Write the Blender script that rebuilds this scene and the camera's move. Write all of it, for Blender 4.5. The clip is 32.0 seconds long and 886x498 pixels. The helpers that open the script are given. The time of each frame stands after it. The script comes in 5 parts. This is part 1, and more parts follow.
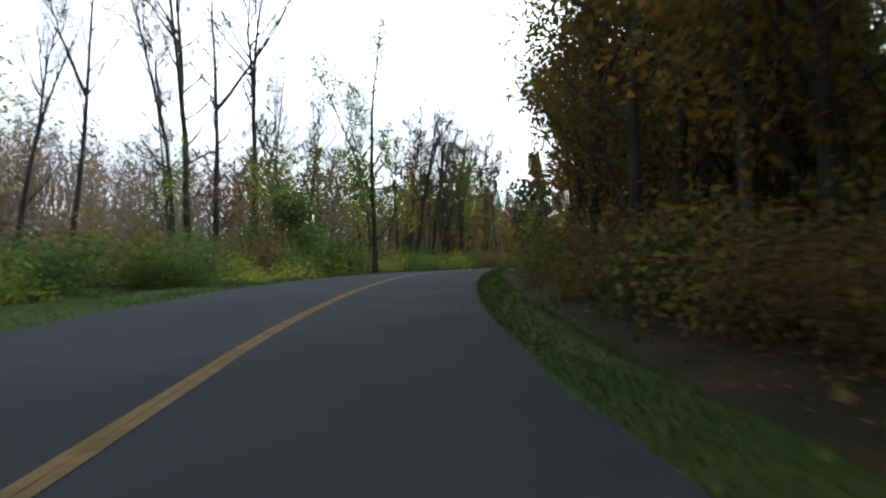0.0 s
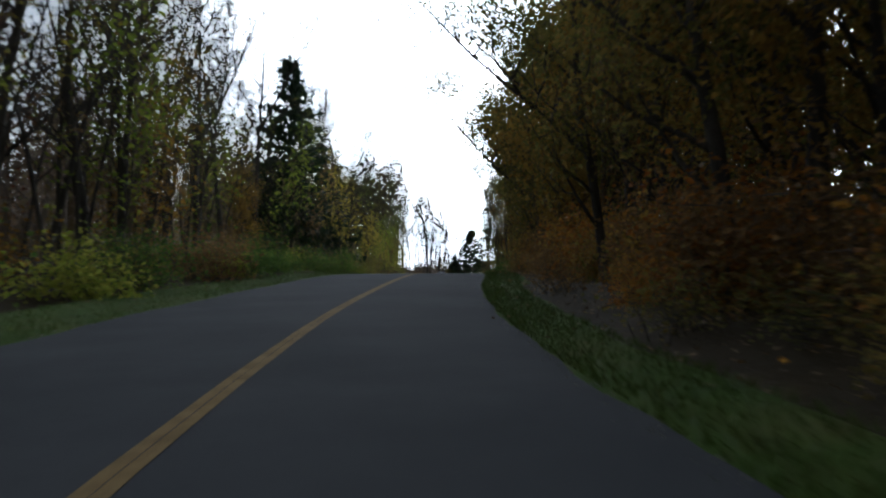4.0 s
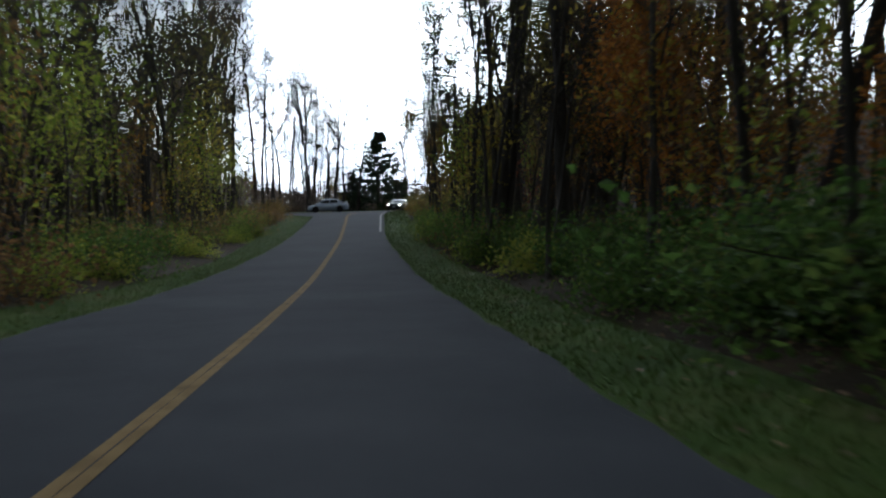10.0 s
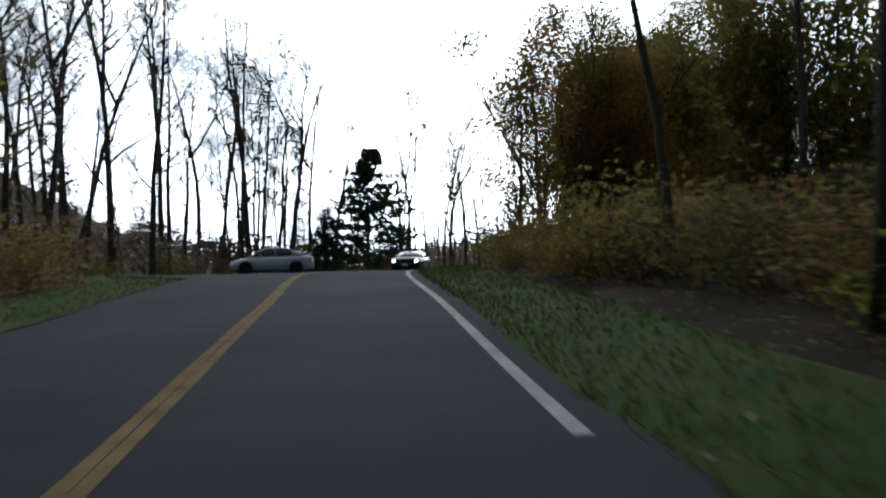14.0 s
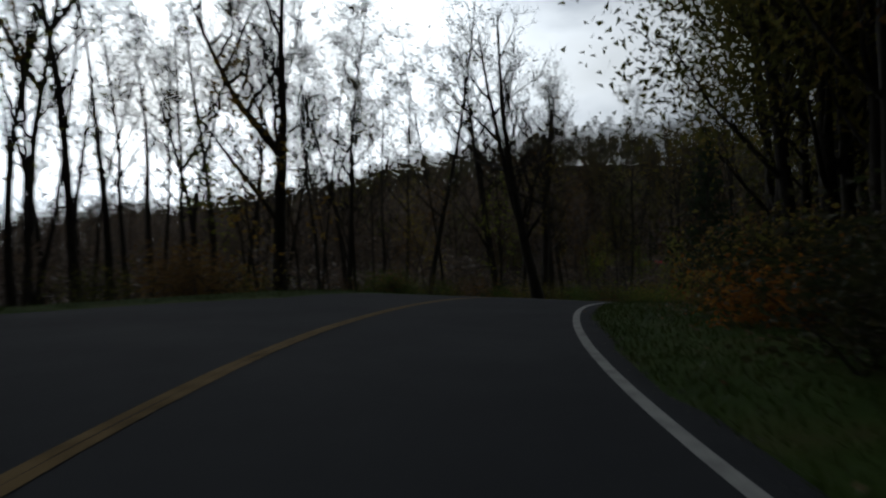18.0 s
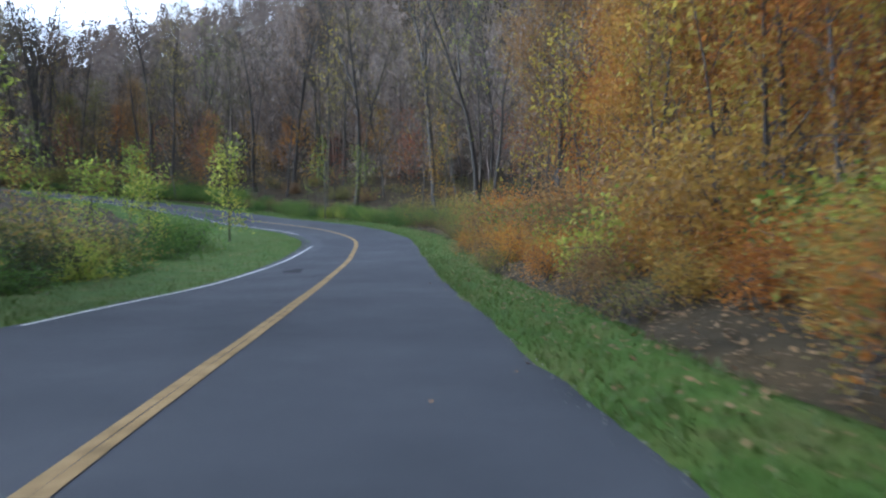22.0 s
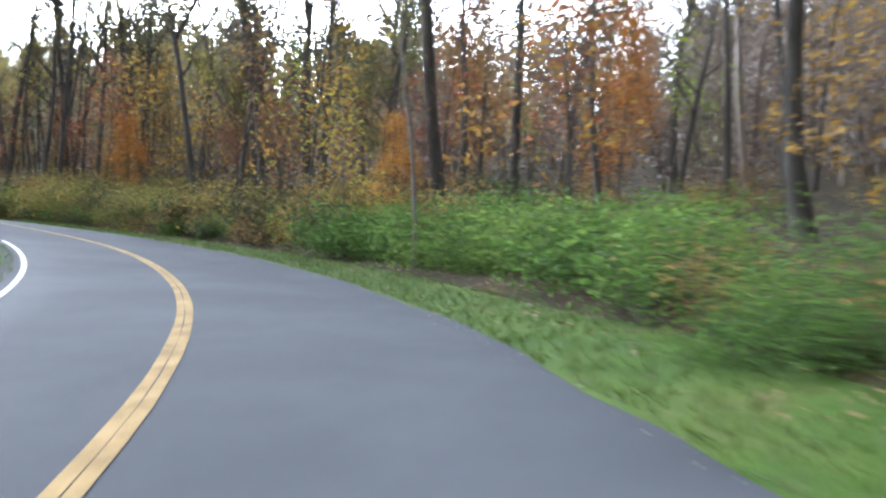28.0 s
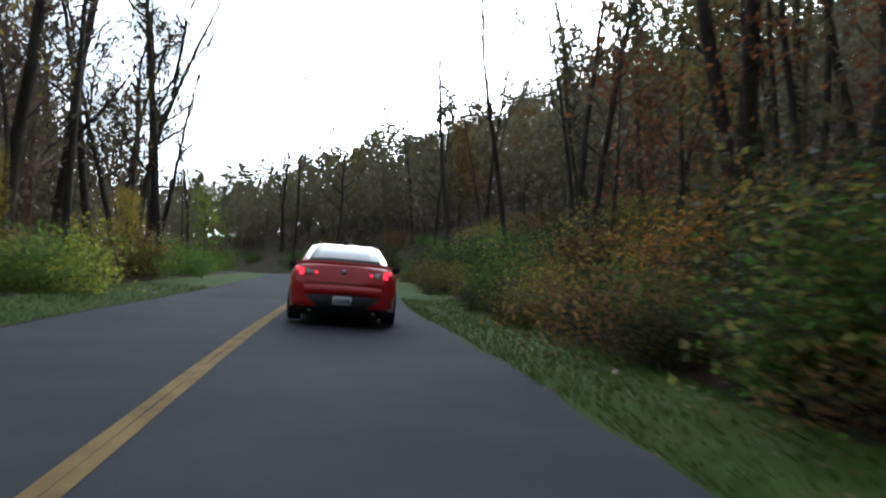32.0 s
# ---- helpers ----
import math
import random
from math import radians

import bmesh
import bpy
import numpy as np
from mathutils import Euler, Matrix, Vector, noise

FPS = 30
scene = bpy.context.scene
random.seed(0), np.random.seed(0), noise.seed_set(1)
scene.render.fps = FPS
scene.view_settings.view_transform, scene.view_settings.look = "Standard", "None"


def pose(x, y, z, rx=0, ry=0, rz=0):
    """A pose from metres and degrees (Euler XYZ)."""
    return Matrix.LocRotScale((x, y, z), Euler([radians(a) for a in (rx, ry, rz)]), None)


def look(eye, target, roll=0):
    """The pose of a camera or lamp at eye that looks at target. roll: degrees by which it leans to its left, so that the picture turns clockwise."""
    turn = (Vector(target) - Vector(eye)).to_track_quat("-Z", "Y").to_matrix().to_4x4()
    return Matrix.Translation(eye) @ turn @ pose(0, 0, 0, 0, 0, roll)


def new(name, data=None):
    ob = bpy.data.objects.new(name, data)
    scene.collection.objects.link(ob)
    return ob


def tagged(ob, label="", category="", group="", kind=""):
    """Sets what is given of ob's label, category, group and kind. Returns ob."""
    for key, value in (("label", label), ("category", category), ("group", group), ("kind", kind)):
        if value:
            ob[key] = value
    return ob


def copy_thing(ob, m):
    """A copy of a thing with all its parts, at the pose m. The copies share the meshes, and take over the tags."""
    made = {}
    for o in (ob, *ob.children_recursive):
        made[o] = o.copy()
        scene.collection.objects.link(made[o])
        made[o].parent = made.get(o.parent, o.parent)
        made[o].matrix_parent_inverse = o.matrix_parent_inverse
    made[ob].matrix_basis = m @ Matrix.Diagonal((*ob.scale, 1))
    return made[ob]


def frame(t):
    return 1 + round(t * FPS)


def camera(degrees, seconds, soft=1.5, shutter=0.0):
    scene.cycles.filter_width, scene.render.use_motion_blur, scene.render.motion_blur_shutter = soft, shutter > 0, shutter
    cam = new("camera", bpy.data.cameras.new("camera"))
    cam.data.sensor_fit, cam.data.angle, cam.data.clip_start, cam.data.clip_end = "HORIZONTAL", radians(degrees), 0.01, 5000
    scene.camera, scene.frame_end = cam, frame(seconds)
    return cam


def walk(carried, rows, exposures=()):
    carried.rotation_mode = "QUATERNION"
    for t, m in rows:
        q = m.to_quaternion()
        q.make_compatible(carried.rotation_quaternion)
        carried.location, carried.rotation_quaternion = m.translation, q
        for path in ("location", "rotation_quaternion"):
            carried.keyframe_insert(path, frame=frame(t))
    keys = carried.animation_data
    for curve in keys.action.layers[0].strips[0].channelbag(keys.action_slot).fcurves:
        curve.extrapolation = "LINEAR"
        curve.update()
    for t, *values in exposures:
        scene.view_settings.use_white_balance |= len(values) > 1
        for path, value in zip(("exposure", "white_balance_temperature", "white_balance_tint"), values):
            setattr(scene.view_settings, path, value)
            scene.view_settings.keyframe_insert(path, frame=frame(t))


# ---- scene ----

# ------------------------------------------------------------------ camera
cam = camera(59.90, 32.0, soft=2.3, shutter=0.35)
PATH = [
    (0.0, 0.31, -0.37, 1.20, -0.46, 5.78, -1.37),
    (0.5, -0.12, 5.39, 1.80, -2.15, 5.36, -0.25),
    (1.0, -0.30, 11.11, 2.37, -4.48, 5.34, -0.23),
    (1.5, -0.33, 16.77, 2.99, -7.13, 5.28, 0.40),
    (2.0, -0.08, 22.27, 3.55, -10.22, 4.91, 0.25),
    (2.5, 0.41, 27.63, 4.12, -12.91, 5.01, 0.29),
    (3.0, 1.16, 32.95, 4.59, -15.41, 4.97, 0.14),
    (3.5, 2.07, 38.22, 5.09, -18.17, 4.95, 0.26),
    (4.0, 3.21, 43.40, 5.62, -21.16, 4.89, -0.36),
    (4.5, 4.63, 48.51, 6.09, -23.99, 4.57, -1.29),
    (5.0, 6.36, 53.51, 6.59, -26.95, 5.12, -0.92),
    (5.5, 8.33, 58.42, 7.09, -28.74, 5.40, -0.44),
    (6.0, 10.43, 63.29, 7.59, -29.09, 4.94, -0.01),
    (6.5, 12.53, 68.16, 8.03, -28.69, 3.98, 0.36),
    (7.0, 14.64, 73.02, 8.47, -29.24, 3.44, 0.01),
    (7.5, 16.79, 77.89, 8.84, -29.13, 2.61, -0.55),
    (8.0, 18.87, 82.75, 9.09, -28.53, 1.82, -0.39),
    (8.5, 21.02, 87.51, 9.34, -28.32, 0.66, -0.45),
    (9.0, 23.00, 92.54, 9.42, -28.15, 0.21, 0.26),
    (9.5, 25.08, 97.55, 9.58, -28.31, -0.92, 0.19),
    (10.0, 27.16, 102.62, 9.50, -28.66, -0.80, 0.19),
    (10.5, 29.31, 107.80, 9.51, -28.37, -0.64, -0.62),
    (11.0, 31.41, 113.03, 9.41, -28.31, -0.42, -0.95),
    (11.5, 33.54, 118.24, 9.48, -28.33, -0.03, -0.85),
    (12.0, 35.62, 123.45, 9.49, -28.36, 0.77, -0.46),
    (12.5, 37.75, 128.58, 9.70, -28.77, 1.14, -0.63),
    (13.0, 39.89, 133.62, 9.91, -28.79, 2.01, -0.47),
    (13.5, 42.04, 138.58, 10.12, -29.10, 2.60, -0.67),
    (14.0, 44.10, 143.53, 10.57, -30.38, 4.51, -0.26),
    (14.5, 46.21, 148.43, 11.13, -31.13, 5.47, -0.02),
    (15.0, 48.34, 153.29, 11.68, -31.02, 4.87, -0.44),
    (15.5, 50.48, 158.12, 12.15, -30.83, 3.61, -1.80),
    (16.0, 52.90, 162.79, 12.56, -33.97, 4.02, -2.35),
    (16.5, 55.62, 167.21, 12.91, -39.62, 3.88, -2.34),
    (17.0, 58.68, 171.29, 13.18, -45.52, 3.09, -0.85),
    (17.5, 62.12, 174.99, 13.40, -51.31, 3.06, 0.21),
    (18.0, 66.12, 178.31, 13.65, -57.43, 2.22, 1.73),
    (18.5, 70.53, 181.24, 14.02, -64.09, 1.32, 1.93),
    (19.0, 75.20, 183.58, 14.13, -70.07, -0.12, 2.64),
    (19.5, 80.06, 185.51, 14.25, -76.98, -1.52, 2.03),
    (20.0, 85.01, 186.80, 13.97, -84.95, -2.67, 1.02),
    (20.5, 90.14, 187.49, 13.80, -94.07, -2.45, -0.83),
    (21.0, 95.47, 187.52, 13.49, -102.42, -3.86, -0.08),
    (21.5, 100.84, 186.78, 13.26, -109.30, -4.51, 0.20),
    (22.0, 106.05, 185.36, 12.76, -112.78, -4.50, 0.33),
    (22.5, 111.05, 183.85, 12.37, -113.83, -4.21, -0.03),
    (23.0, 115.91, 182.33, 11.99, -114.23, -4.04, -0.90),
    (23.5, 120.75, 180.76, 11.70, -114.47, -3.38, -1.90),
    (24.0, 125.69, 179.15, 11.45, -114.74, -3.06, -2.75),
    (24.5, 130.67, 177.46, 11.20, -114.64, -1.85, -3.84),
    (25.0, 135.83, 175.85, 11.18, -112.90, 1.61, -2.53),
    (25.5, 141.11, 174.35, 11.26, -110.10, 2.57, -2.01),
    (26.0, 146.52, 173.10, 11.28, -105.54, 1.61, -2.42),
    (26.5, 152.07, 172.38, 11.17, -98.67, 0.25, -3.02),
    (27.0, 157.74, 172.43, 11.27, -90.59, 0.09, -2.18),
    (27.5, 163.30, 172.89, 11.36, -80.30, 0.55, -2.23),
    (28.0, 168.45, 174.81, 11.51, -72.18, 2.40, -1.53),
    (28.5, 173.21, 177.47, 11.81, -64.59, 3.17, -2.58),
    (29.0, 177.57, 180.47, 12.28, -57.21, 4.12, -1.93),
    (29.5, 181.51, 183.81, 12.72, -49.19, 4.46, -0.61),
    (30.0, 184.87, 187.77, 13.24, -42.13, 5.10, -0.09),
    (30.5, 187.75, 192.10, 13.74, -36.39, 4.72, -0.88),
    (31.0, 190.23, 196.60, 14.17, -32.19, 4.58, -0.31),
    (31.5, 192.27, 201.18, 14.59, -29.26, 4.18, -0.09),
    (32.0, 194.19, 205.76, 15.04, -27.64, 3.40, -0.70),
]
EXPOSURES = [(0.0, -0.65, 6100, 8), (3.0, -1.4, 6000, 8), (7.0, -2.25, 6000, 8), (9.0, -2.05, 5900, 8), (11.0, -1.8, 5900, 8), (13.5, -1.75, 6000, 8), (15.5, -3.4, 6300, 8), (17.0, -4.0, 6400, 8),
             (18.5, -3.7, 6200, 8), (20.0, -2.5, 5700, 8), (21.0, -1.7, 5550, 9), (22.0, -0.2, 5250, 12), (23.0, 0.4, 5400, 11), (24.5, 0.75, 5450, 11), (28.0, 0.95, 5850, 11), (30.0, 0.45, 5900, 9), (32.0, -0.85, 6000, 8)]
walk(cam, [(t, pose(x, y, z, 90 + pitch, roll, yaw)) for t, x, y, z, yaw, pitch, roll in PATH], EXPOSURES)

# ------------------------------------------------------------------ sky and sun
SUN_DIR = Vector((0.58, 0.78, 0.235)).normalized()
world = bpy.data.worlds.new("autumn_sky")
scene.world = world
world.use_nodes = True
wt = world.node_tree
wt.nodes.clear()
w_out = wt.nodes.new("ShaderNodeOutputWorld")
w_sky = wt.nodes.new("ShaderNodeTexSky")
w_sky.sky_type = 'NISHITA'
w_sky.sun_disc = False
w_sky.sun_elevation = math.asin(SUN_DIR.z)
w_sky.sun_rotation = math.atan2(SUN_DIR.x, SUN_DIR.y)
w_bg = wt.nodes.new("ShaderNodeBackground")
w_bg.inputs["Strength"].default_value = 0.1
w_co = wt.nodes.new("ShaderNodeTexCoord")
w_map = wt.nodes.new("ShaderNodeMapping")
w_map.inputs["Scale"].default_value = (1.0, 1.0, 2.6)
w_no = wt.nodes.new("ShaderNodeTexNoise")
w_no.inputs["Scale"].default_value = 2.3
w_no.inputs["Detail"].default_value = 9.0
w_no.inputs["Roughness"].default_value = 0.58
w_ramp = wt.nodes.new("ShaderNodeValToRGB")
w_ramp.color_ramp.elements[0].position, w_ramp.color_ramp.elements[1].position = 0.33, 0.47
w_ramp.color_ramp.elements[0].color = (0.5, 0.5, 0.5, 1)
w_cl = wt.nodes.new("ShaderNodeValToRGB")
for e, (p, c) in zip(w_cl.color_ramp.elements, ((0.40, (12.6, 13.3, 13.9, 1)), (0.70, (3.4, 3.9, 4.7, 1)))):
    e.position, e.color = p, c
w_mix = wt.nodes.new("ShaderNodeMix")
w_mix.data_type = 'RGBA'
wt.links.new(w_co.outputs["Generated"], w_map.inputs["Vector"])
wt.links.new(w_map.outputs[0], w_no.inputs["Vector"])
wt.links.new(w_no.outputs["Fac"], w_ramp.inputs["Fac"])
wt.links.new(w_no.outputs["Fac"], w_cl.inputs["Fac"])
wt.links.new(w_ramp.outputs["Color"], w_mix.inputs["Factor"])
wt.links.new(w_sky.outputs["Color"], w_mix.inputs["A"])
# thin cloud is brightest round the sun
w_dot = wt.nodes.new("ShaderNodeVectorMath")
w_dot.operation = 'DOT_PRODUCT'
w_dot.inputs[1].default_value = SUN_DIR
wt.links.new(w_co.outputs["Generated"], w_dot.inputs[0])
w_glow = wt.nodes.new("ShaderNodeFloatCurve")
pts = w_glow.mapping.curves[0].points
for q, (px, py) in zip((pts[0], pts[1]), ((0.0, 0.03), (1.0, 1.0))):
    q.location = (px, py)
for px, py in ((0.5, 0.042), (0.75, 0.10), (0.854, 0.20), (0.933, 0.44), (0.976, 0.78)):
    pts.new(px, py)
w_glow.mapping.update()
w_half = wt.nodes.new("ShaderNodeMath")
w_half.operation = 'MULTIPLY_ADD'
w_half.inputs[1].default_value, w_half.inputs[2].default_value = 0.5, 0.5
wt.links.new(w_dot.outputs["Value"], w_half.inputs[0])
wt.links.new(w_half.outputs[0], w_glow.inputs["Value"])
w_amp = wt.nodes.new("ShaderNodeVectorMath")
w_amp.operation = 'SCALE'
wt.links.new(w_cl.outputs["Color"], w_amp.inputs[0])
w_gain = wt.nodes.new("ShaderNodeMath")
w_gain.operation = 'MULTIPLY'
w_gain.inputs[1].default_value = 28.0
wt.links.new(w_glow.outputs[0], w_gain.inputs[0])
wt.links.new(w_gain.outputs[0], w_amp.inputs["Scale"])
wt.links.new(w_amp.outputs["Vector"], w_mix.inputs["B"])
wt.links.new(w_mix.outputs["Result"], w_bg.inputs["Color"])
wt.links.new(w_bg.outputs[0], w_out.inputs["Surface"])

sun = new("sun", bpy.data.lights.new("sun", "SUN"))
sun.data.energy = 1.2
sun.data.angle = radians(12)
sun.data.color = (1.0, 0.9, 0.78)
sun.matrix_world = look((0, 0, 100), Vector((0, 0, 100)) - SUN_DIR)

# ------------------------------------------------------------------ materials


def nodes_of(name):
    m = bpy.data.materials.new(name)
    m.use_nodes = True
    nt = m.node_tree
    return m, nt, nt.nodes["Principled BSDF"]


def node(nt, kind, **values):
    n = nt.nodes.new(kind)
    for k, v in values.items():
        n.inputs[k.replace("_", " ")].default_value = v
    return n


def ramp(nt, fac, stops):
    r = nt.nodes.new("ShaderNodeValToRGB")
    els = r.color_ramp.elements
    while len(els) < len(stops):
        els.new(0.5)
    for e, (p, c) in zip(els, stops):
        e.position, e.color = p, (*c, 1)
    nt.links.new(fac, r.inputs["Fac"])
    return r.outputs["Color"]


def noise_fac(nt, scale, detail=6.0, rough=0.6, stretch=None):
    co = nt.nodes.new("ShaderNodeTexCoord")
    n = node(nt, "ShaderNodeTexNoise", Scale=scale, Detail=detail, Roughness=rough)
    if stretch:
        mp = nt.nodes.new("ShaderNodeMapping")
        mp.inputs["Scale"].default_value = stretch
        nt.links.new(co.outputs["Object"], mp.inputs["Vector"])
        nt.links.new(mp.outputs[0], n.inputs["Vector"])
    else:
        nt.links.new(co.outputs["Object"], n.inputs["Vector"])
    return n.outputs["Fac"]


def mixed(nt, fac, a, b, blend='MIX'):
    m = nt.nodes.new("ShaderNodeMix")
    m.data_type, m.blend_type = 'RGBA', blend
    for sock, v in (("Factor", fac), ("A", a), ("B", b)):
        if isinstance(v, (int, float)):
            m.inputs[sock].default_value = v
        elif isinstance(v, tuple):
            m.inputs[sock].default_value = (*v, 1)
        else:
            nt.links.new(v, m.inputs[sock])
    return m.outputs["Result"]


def bumped(nt, bsdf, fac, strength, dist):
    b = node(nt, "ShaderNodeBump", Strength=strength, Distance=dist)
    nt.links.new(fac, b.inputs["Height"])
    nt.links.new(b.outputs[0], bsdf.inputs["Normal"])


def surface(name, stops, scale, rough=0.85, bump=0.4, dist=0.01, fine=None, stretch=None, spec=0.3):
    m, nt, b = nodes_of(name)
    col = ramp(nt, noise_fac(nt, scale, 7, 0.62, stretch), stops)
    if fine:
        f = noise_fac(nt, fine, 3, 0.7)
        col = mixed(nt, 0.55, col, ramp(nt, f, [(0.3, (0.45, 0.45, 0.45)), (0.7, (1.0, 1.0, 1.0))]), 'MULTIPLY')
    nt.links.new(col, b.inputs["Base Color"])
    b.inputs["Roughness"].default_value = rough
    b.inputs["Specular IOR Level"].default_value = spec
    bumped(nt, b, noise_fac(nt, fine or scale * 6, 4, 0.7, stretch), bump, dist)
    return m


def leaf_mat(name, stops, glow=0.62):
    """Thin leaves: tint varies from plant to plant and from leaf to leaf, part of the light passes through."""
    m, nt, b = nodes_of(name)
    geo = nt.nodes.new("ShaderNodeNewGeometry")
    info = nt.nodes.new("ShaderNodeObjectInfo")
    add = nt.nodes.new("ShaderNodeMath")
    add.operation = 'MULTIPLY_ADD'
    nt.links.new(info.outputs["Random"], add.inputs[0])
    add.inputs[1].default_value = 0.45
    sc = nt.nodes.new("ShaderNodeMath")
    sc.operation = 'MULTIPLY'
    nt.links.new(geo.outputs["Random Per Island"], sc.inputs[0])
    sc.inputs[1].default_value = 0.55
    nt.links.new(sc.outputs[0], add.inputs[2])
    col = ramp(nt, add.outputs[0], stops)
    nt.links.new(col, b.inputs["Base Color"])
    b.inputs["Roughness"].default_value = 0.6
    b.inputs["Specular IOR Level"].default_value = 0.25
    tr = nt.nodes.new("ShaderNodeBsdfTranslucent")
    nt.links.new(col, tr.inputs["Color"])
    mx = nt.nodes.new("ShaderNodeMixShader")
    mx.inputs[0].default_value = glow
    out = nt.nodes["Material Output"]
    nt.links.new(b.outputs[0], mx.inputs[1])
    nt.links.new(tr.outputs[0], mx.inputs[2])
    nt.links.new(mx.outputs[0], out.inputs["Surface"])
    return m


def plain(name, color, rough=0.5, metal=0.0, spec=0.5, coat=0.0):
    m, nt, b = nodes_of(name)
    b.inputs["Base Color"].default_value = (*color, 1)
    b.inputs["Roughness"].default_value = rough
    b.inputs["Metallic"].default_value = metal
    b.inputs["Specular IOR Level"].default_value = spec
    b.inputs["Coat Weight"].default_value = coat
    b.inputs["Coat Roughness"].default_value = 0.05
    return m


def glowing(name, color, strength, base=(0.3, 0.02, 0.02)):
    m, nt, b = nodes_of(name)
    b.inputs["Base Color"].default_value = (*base, 1)
    b.inputs["Roughness"].default_value = 0.15
    b.inputs["Emission Color"].default_value = (*color, 1)
    b.inputs["Emission Strength"].default_value = strength
    return m


ASPHALT = surface("asphalt", [(0.25, (0.039, 0.042, 0.047)), (0.5, (0.051, 0.054, 0.06)), (0.75, (0.066, 0.069, 0.075))], 0.35, 0.95, 0.5, 0.006, 160, None, 0.05)
YELLOW = surface("yellow_road_paint", [(0.3, (0.15, 0.105, 0.05)), (0.55, (0.24, 0.165, 0.078)), (0.8, (0.29, 0.205, 0.105))], 3.0, 0.95, 0.4, 0.003, 60, None, 0.04)
WHITE = surface("white_road_paint", [(0.3, (0.30, 0.30, 0.29)), (0.6, (0.5, 0.5, 0.48))], 3.0, 0.95, 0.4, 0.003, 60, None, 0.04)
GRASS = surface("mown_grass", [(0.28, (0.026, 0.052, 0.008)), (0.46, (0.046, 0.086, 0.012)), (0.6, (0.066, 0.09, 0.018)), (0.76, (0.085, 0.072, 0.028))], 0.9, 0.95, 0.9, 0.03, 30, None, 0.1)
LITTER = surface("leaf_litter", [(0.25, (0.018, 0.014, 0.008)), (0.5, (0.036, 0.027, 0.014)), (0.75, (0.072, 0.049, 0.022))], 0.8, 0.95, 0.9, 0.05, 14, None, 0.1)
BARK = surface("grey_brown_bark", [(0.3, (0.043, 0.037, 0.032)), (0.6, (0.10, 0.09, 0.078)), (0.8, (0.15, 0.138, 0.12))], 3.0, 0.9, 0.9, 0.03, 18, (1, 1, 0.2), 0.15)
PALE_BARK = surface("pale_grey_bark", [(0.3, (0.08, 0.073, 0.063)), (0.55, (0.135, 0.125, 0.11)), (0.8, (0.21, 0.198, 0.178))], 5.0, 0.9, 0.7, 0.02, 14, (1, 1, 0.4), 0.15)
DEAD_LEAF = leaf_mat("fallen_leaf", [(0.1, (0.07, 0.038, 0.018)), (0.5, (0.135, 0.075, 0.03)), (0.9, (0.22, 0.14, 0.06))], 0.15)
BLADE = leaf_mat("grass_blade", [(0.1, (0.03, 0.058, 0.01)), (0.55, (0.056, 0.094, 0.016)), (0.95, (0.095, 0.095, 0.03))], 0.3)
LEAF_BROWN = leaf_mat("brown_oak_leaf", [(0.1, (0.11, 0.066, 0.03)), (0.5, (0.19, 0.11, 0.044)), (0.9, (0.25, 0.165, 0.058))])
LEAF_ORANGE = leaf_mat("orange_leaf", [(0.1, (0.20, 0.075, 0.018)), (0.5, (0.34, 0.14, 0.026)), (0.9, (0.40, 0.22, 0.04))])
LEAF_OCHRE = leaf_mat("ochre_leaf", [(0.1, (0.18, 0.10, 0.022)), (0.5, (0.29, 0.165, 0.034)), (0.9, (0.36, 0.25, 0.055))])
LEAF_YELLOW = leaf_mat("yellow_leaf", [(0.1, (0.21, 0.165, 0.028)), (0.5, (0.33, 0.26, 0.045)), (0.9, (0.40, 0.31, 0.065))])
LEAF_OLIVE = leaf_mat("olive_leaf", [(0.1, (0.085, 0.095, 0.028)), (0.5, (0.16, 0.15, 0.04)), (0.9, (0.27, 0.19, 0.05))])
LEAF_GREEN = leaf_mat("green_leaf", [(0.1, (0.04, 0.08, 0.018)), (0.5, (0.08, 0.14, 0.03)), (0.9, (0.14, 0.185, 0.042))])
# green-brown brush leaf, darkened so the colour carries the wood's shade
LEAF_SHADED = leaf_mat("shaded_brush_leaf", [(0.1, (0.026, 0.038, 0.016)), (0.5, (0.05, 0.06, 0.024)), (0.9, (0.085, 0.07, 0.03))], 0.4)
LEAF_LIME = leaf_mat("yellow_green_leaf", [(0.1, (0.13, 0.18, 0.03)), (0.5, (0.22, 0.26, 0.04)), (0.9, (0.33, 0.31, 0.06))])
LEAF_RED = leaf_mat("red_brown_leaf", [(0.1, (0.12, 0.045, 0.025)), (0.5, (0.2, 0.075, 0.04)), (0.9, (0.26, 0.12, 0.05))])
NEEDLE = leaf_mat("conifer_needle", [(0.1, (0.018, 0.036, 0.018)), (0.5, (0.032, 0.06, 0.028)), (0.9, (0.055, 0.085, 0.038))], 0.2)
MISTY = leaf_mat("distant_olive_wood", [(0.1, (0.10, 0.10, 0.07)), (0.5, (0.155, 0.15, 0.096)), (0.8, (0.19, 0.155, 0.095)), (0.95, (0.21, 0.18, 0.085))], 0.3)
# pinkish-brown wood, its colour paled to stand in for haze
RUSSET_HAZE = leaf_mat("hazed_russet_wood", [(0.1, (0.13, 0.10, 0.082)), (0.5, (0.2, 0.158, 0.125)), (0.8, (0.235, 0.158, 0.1)), (0.95, (0.25, 0.2, 0.1))], 0.25)
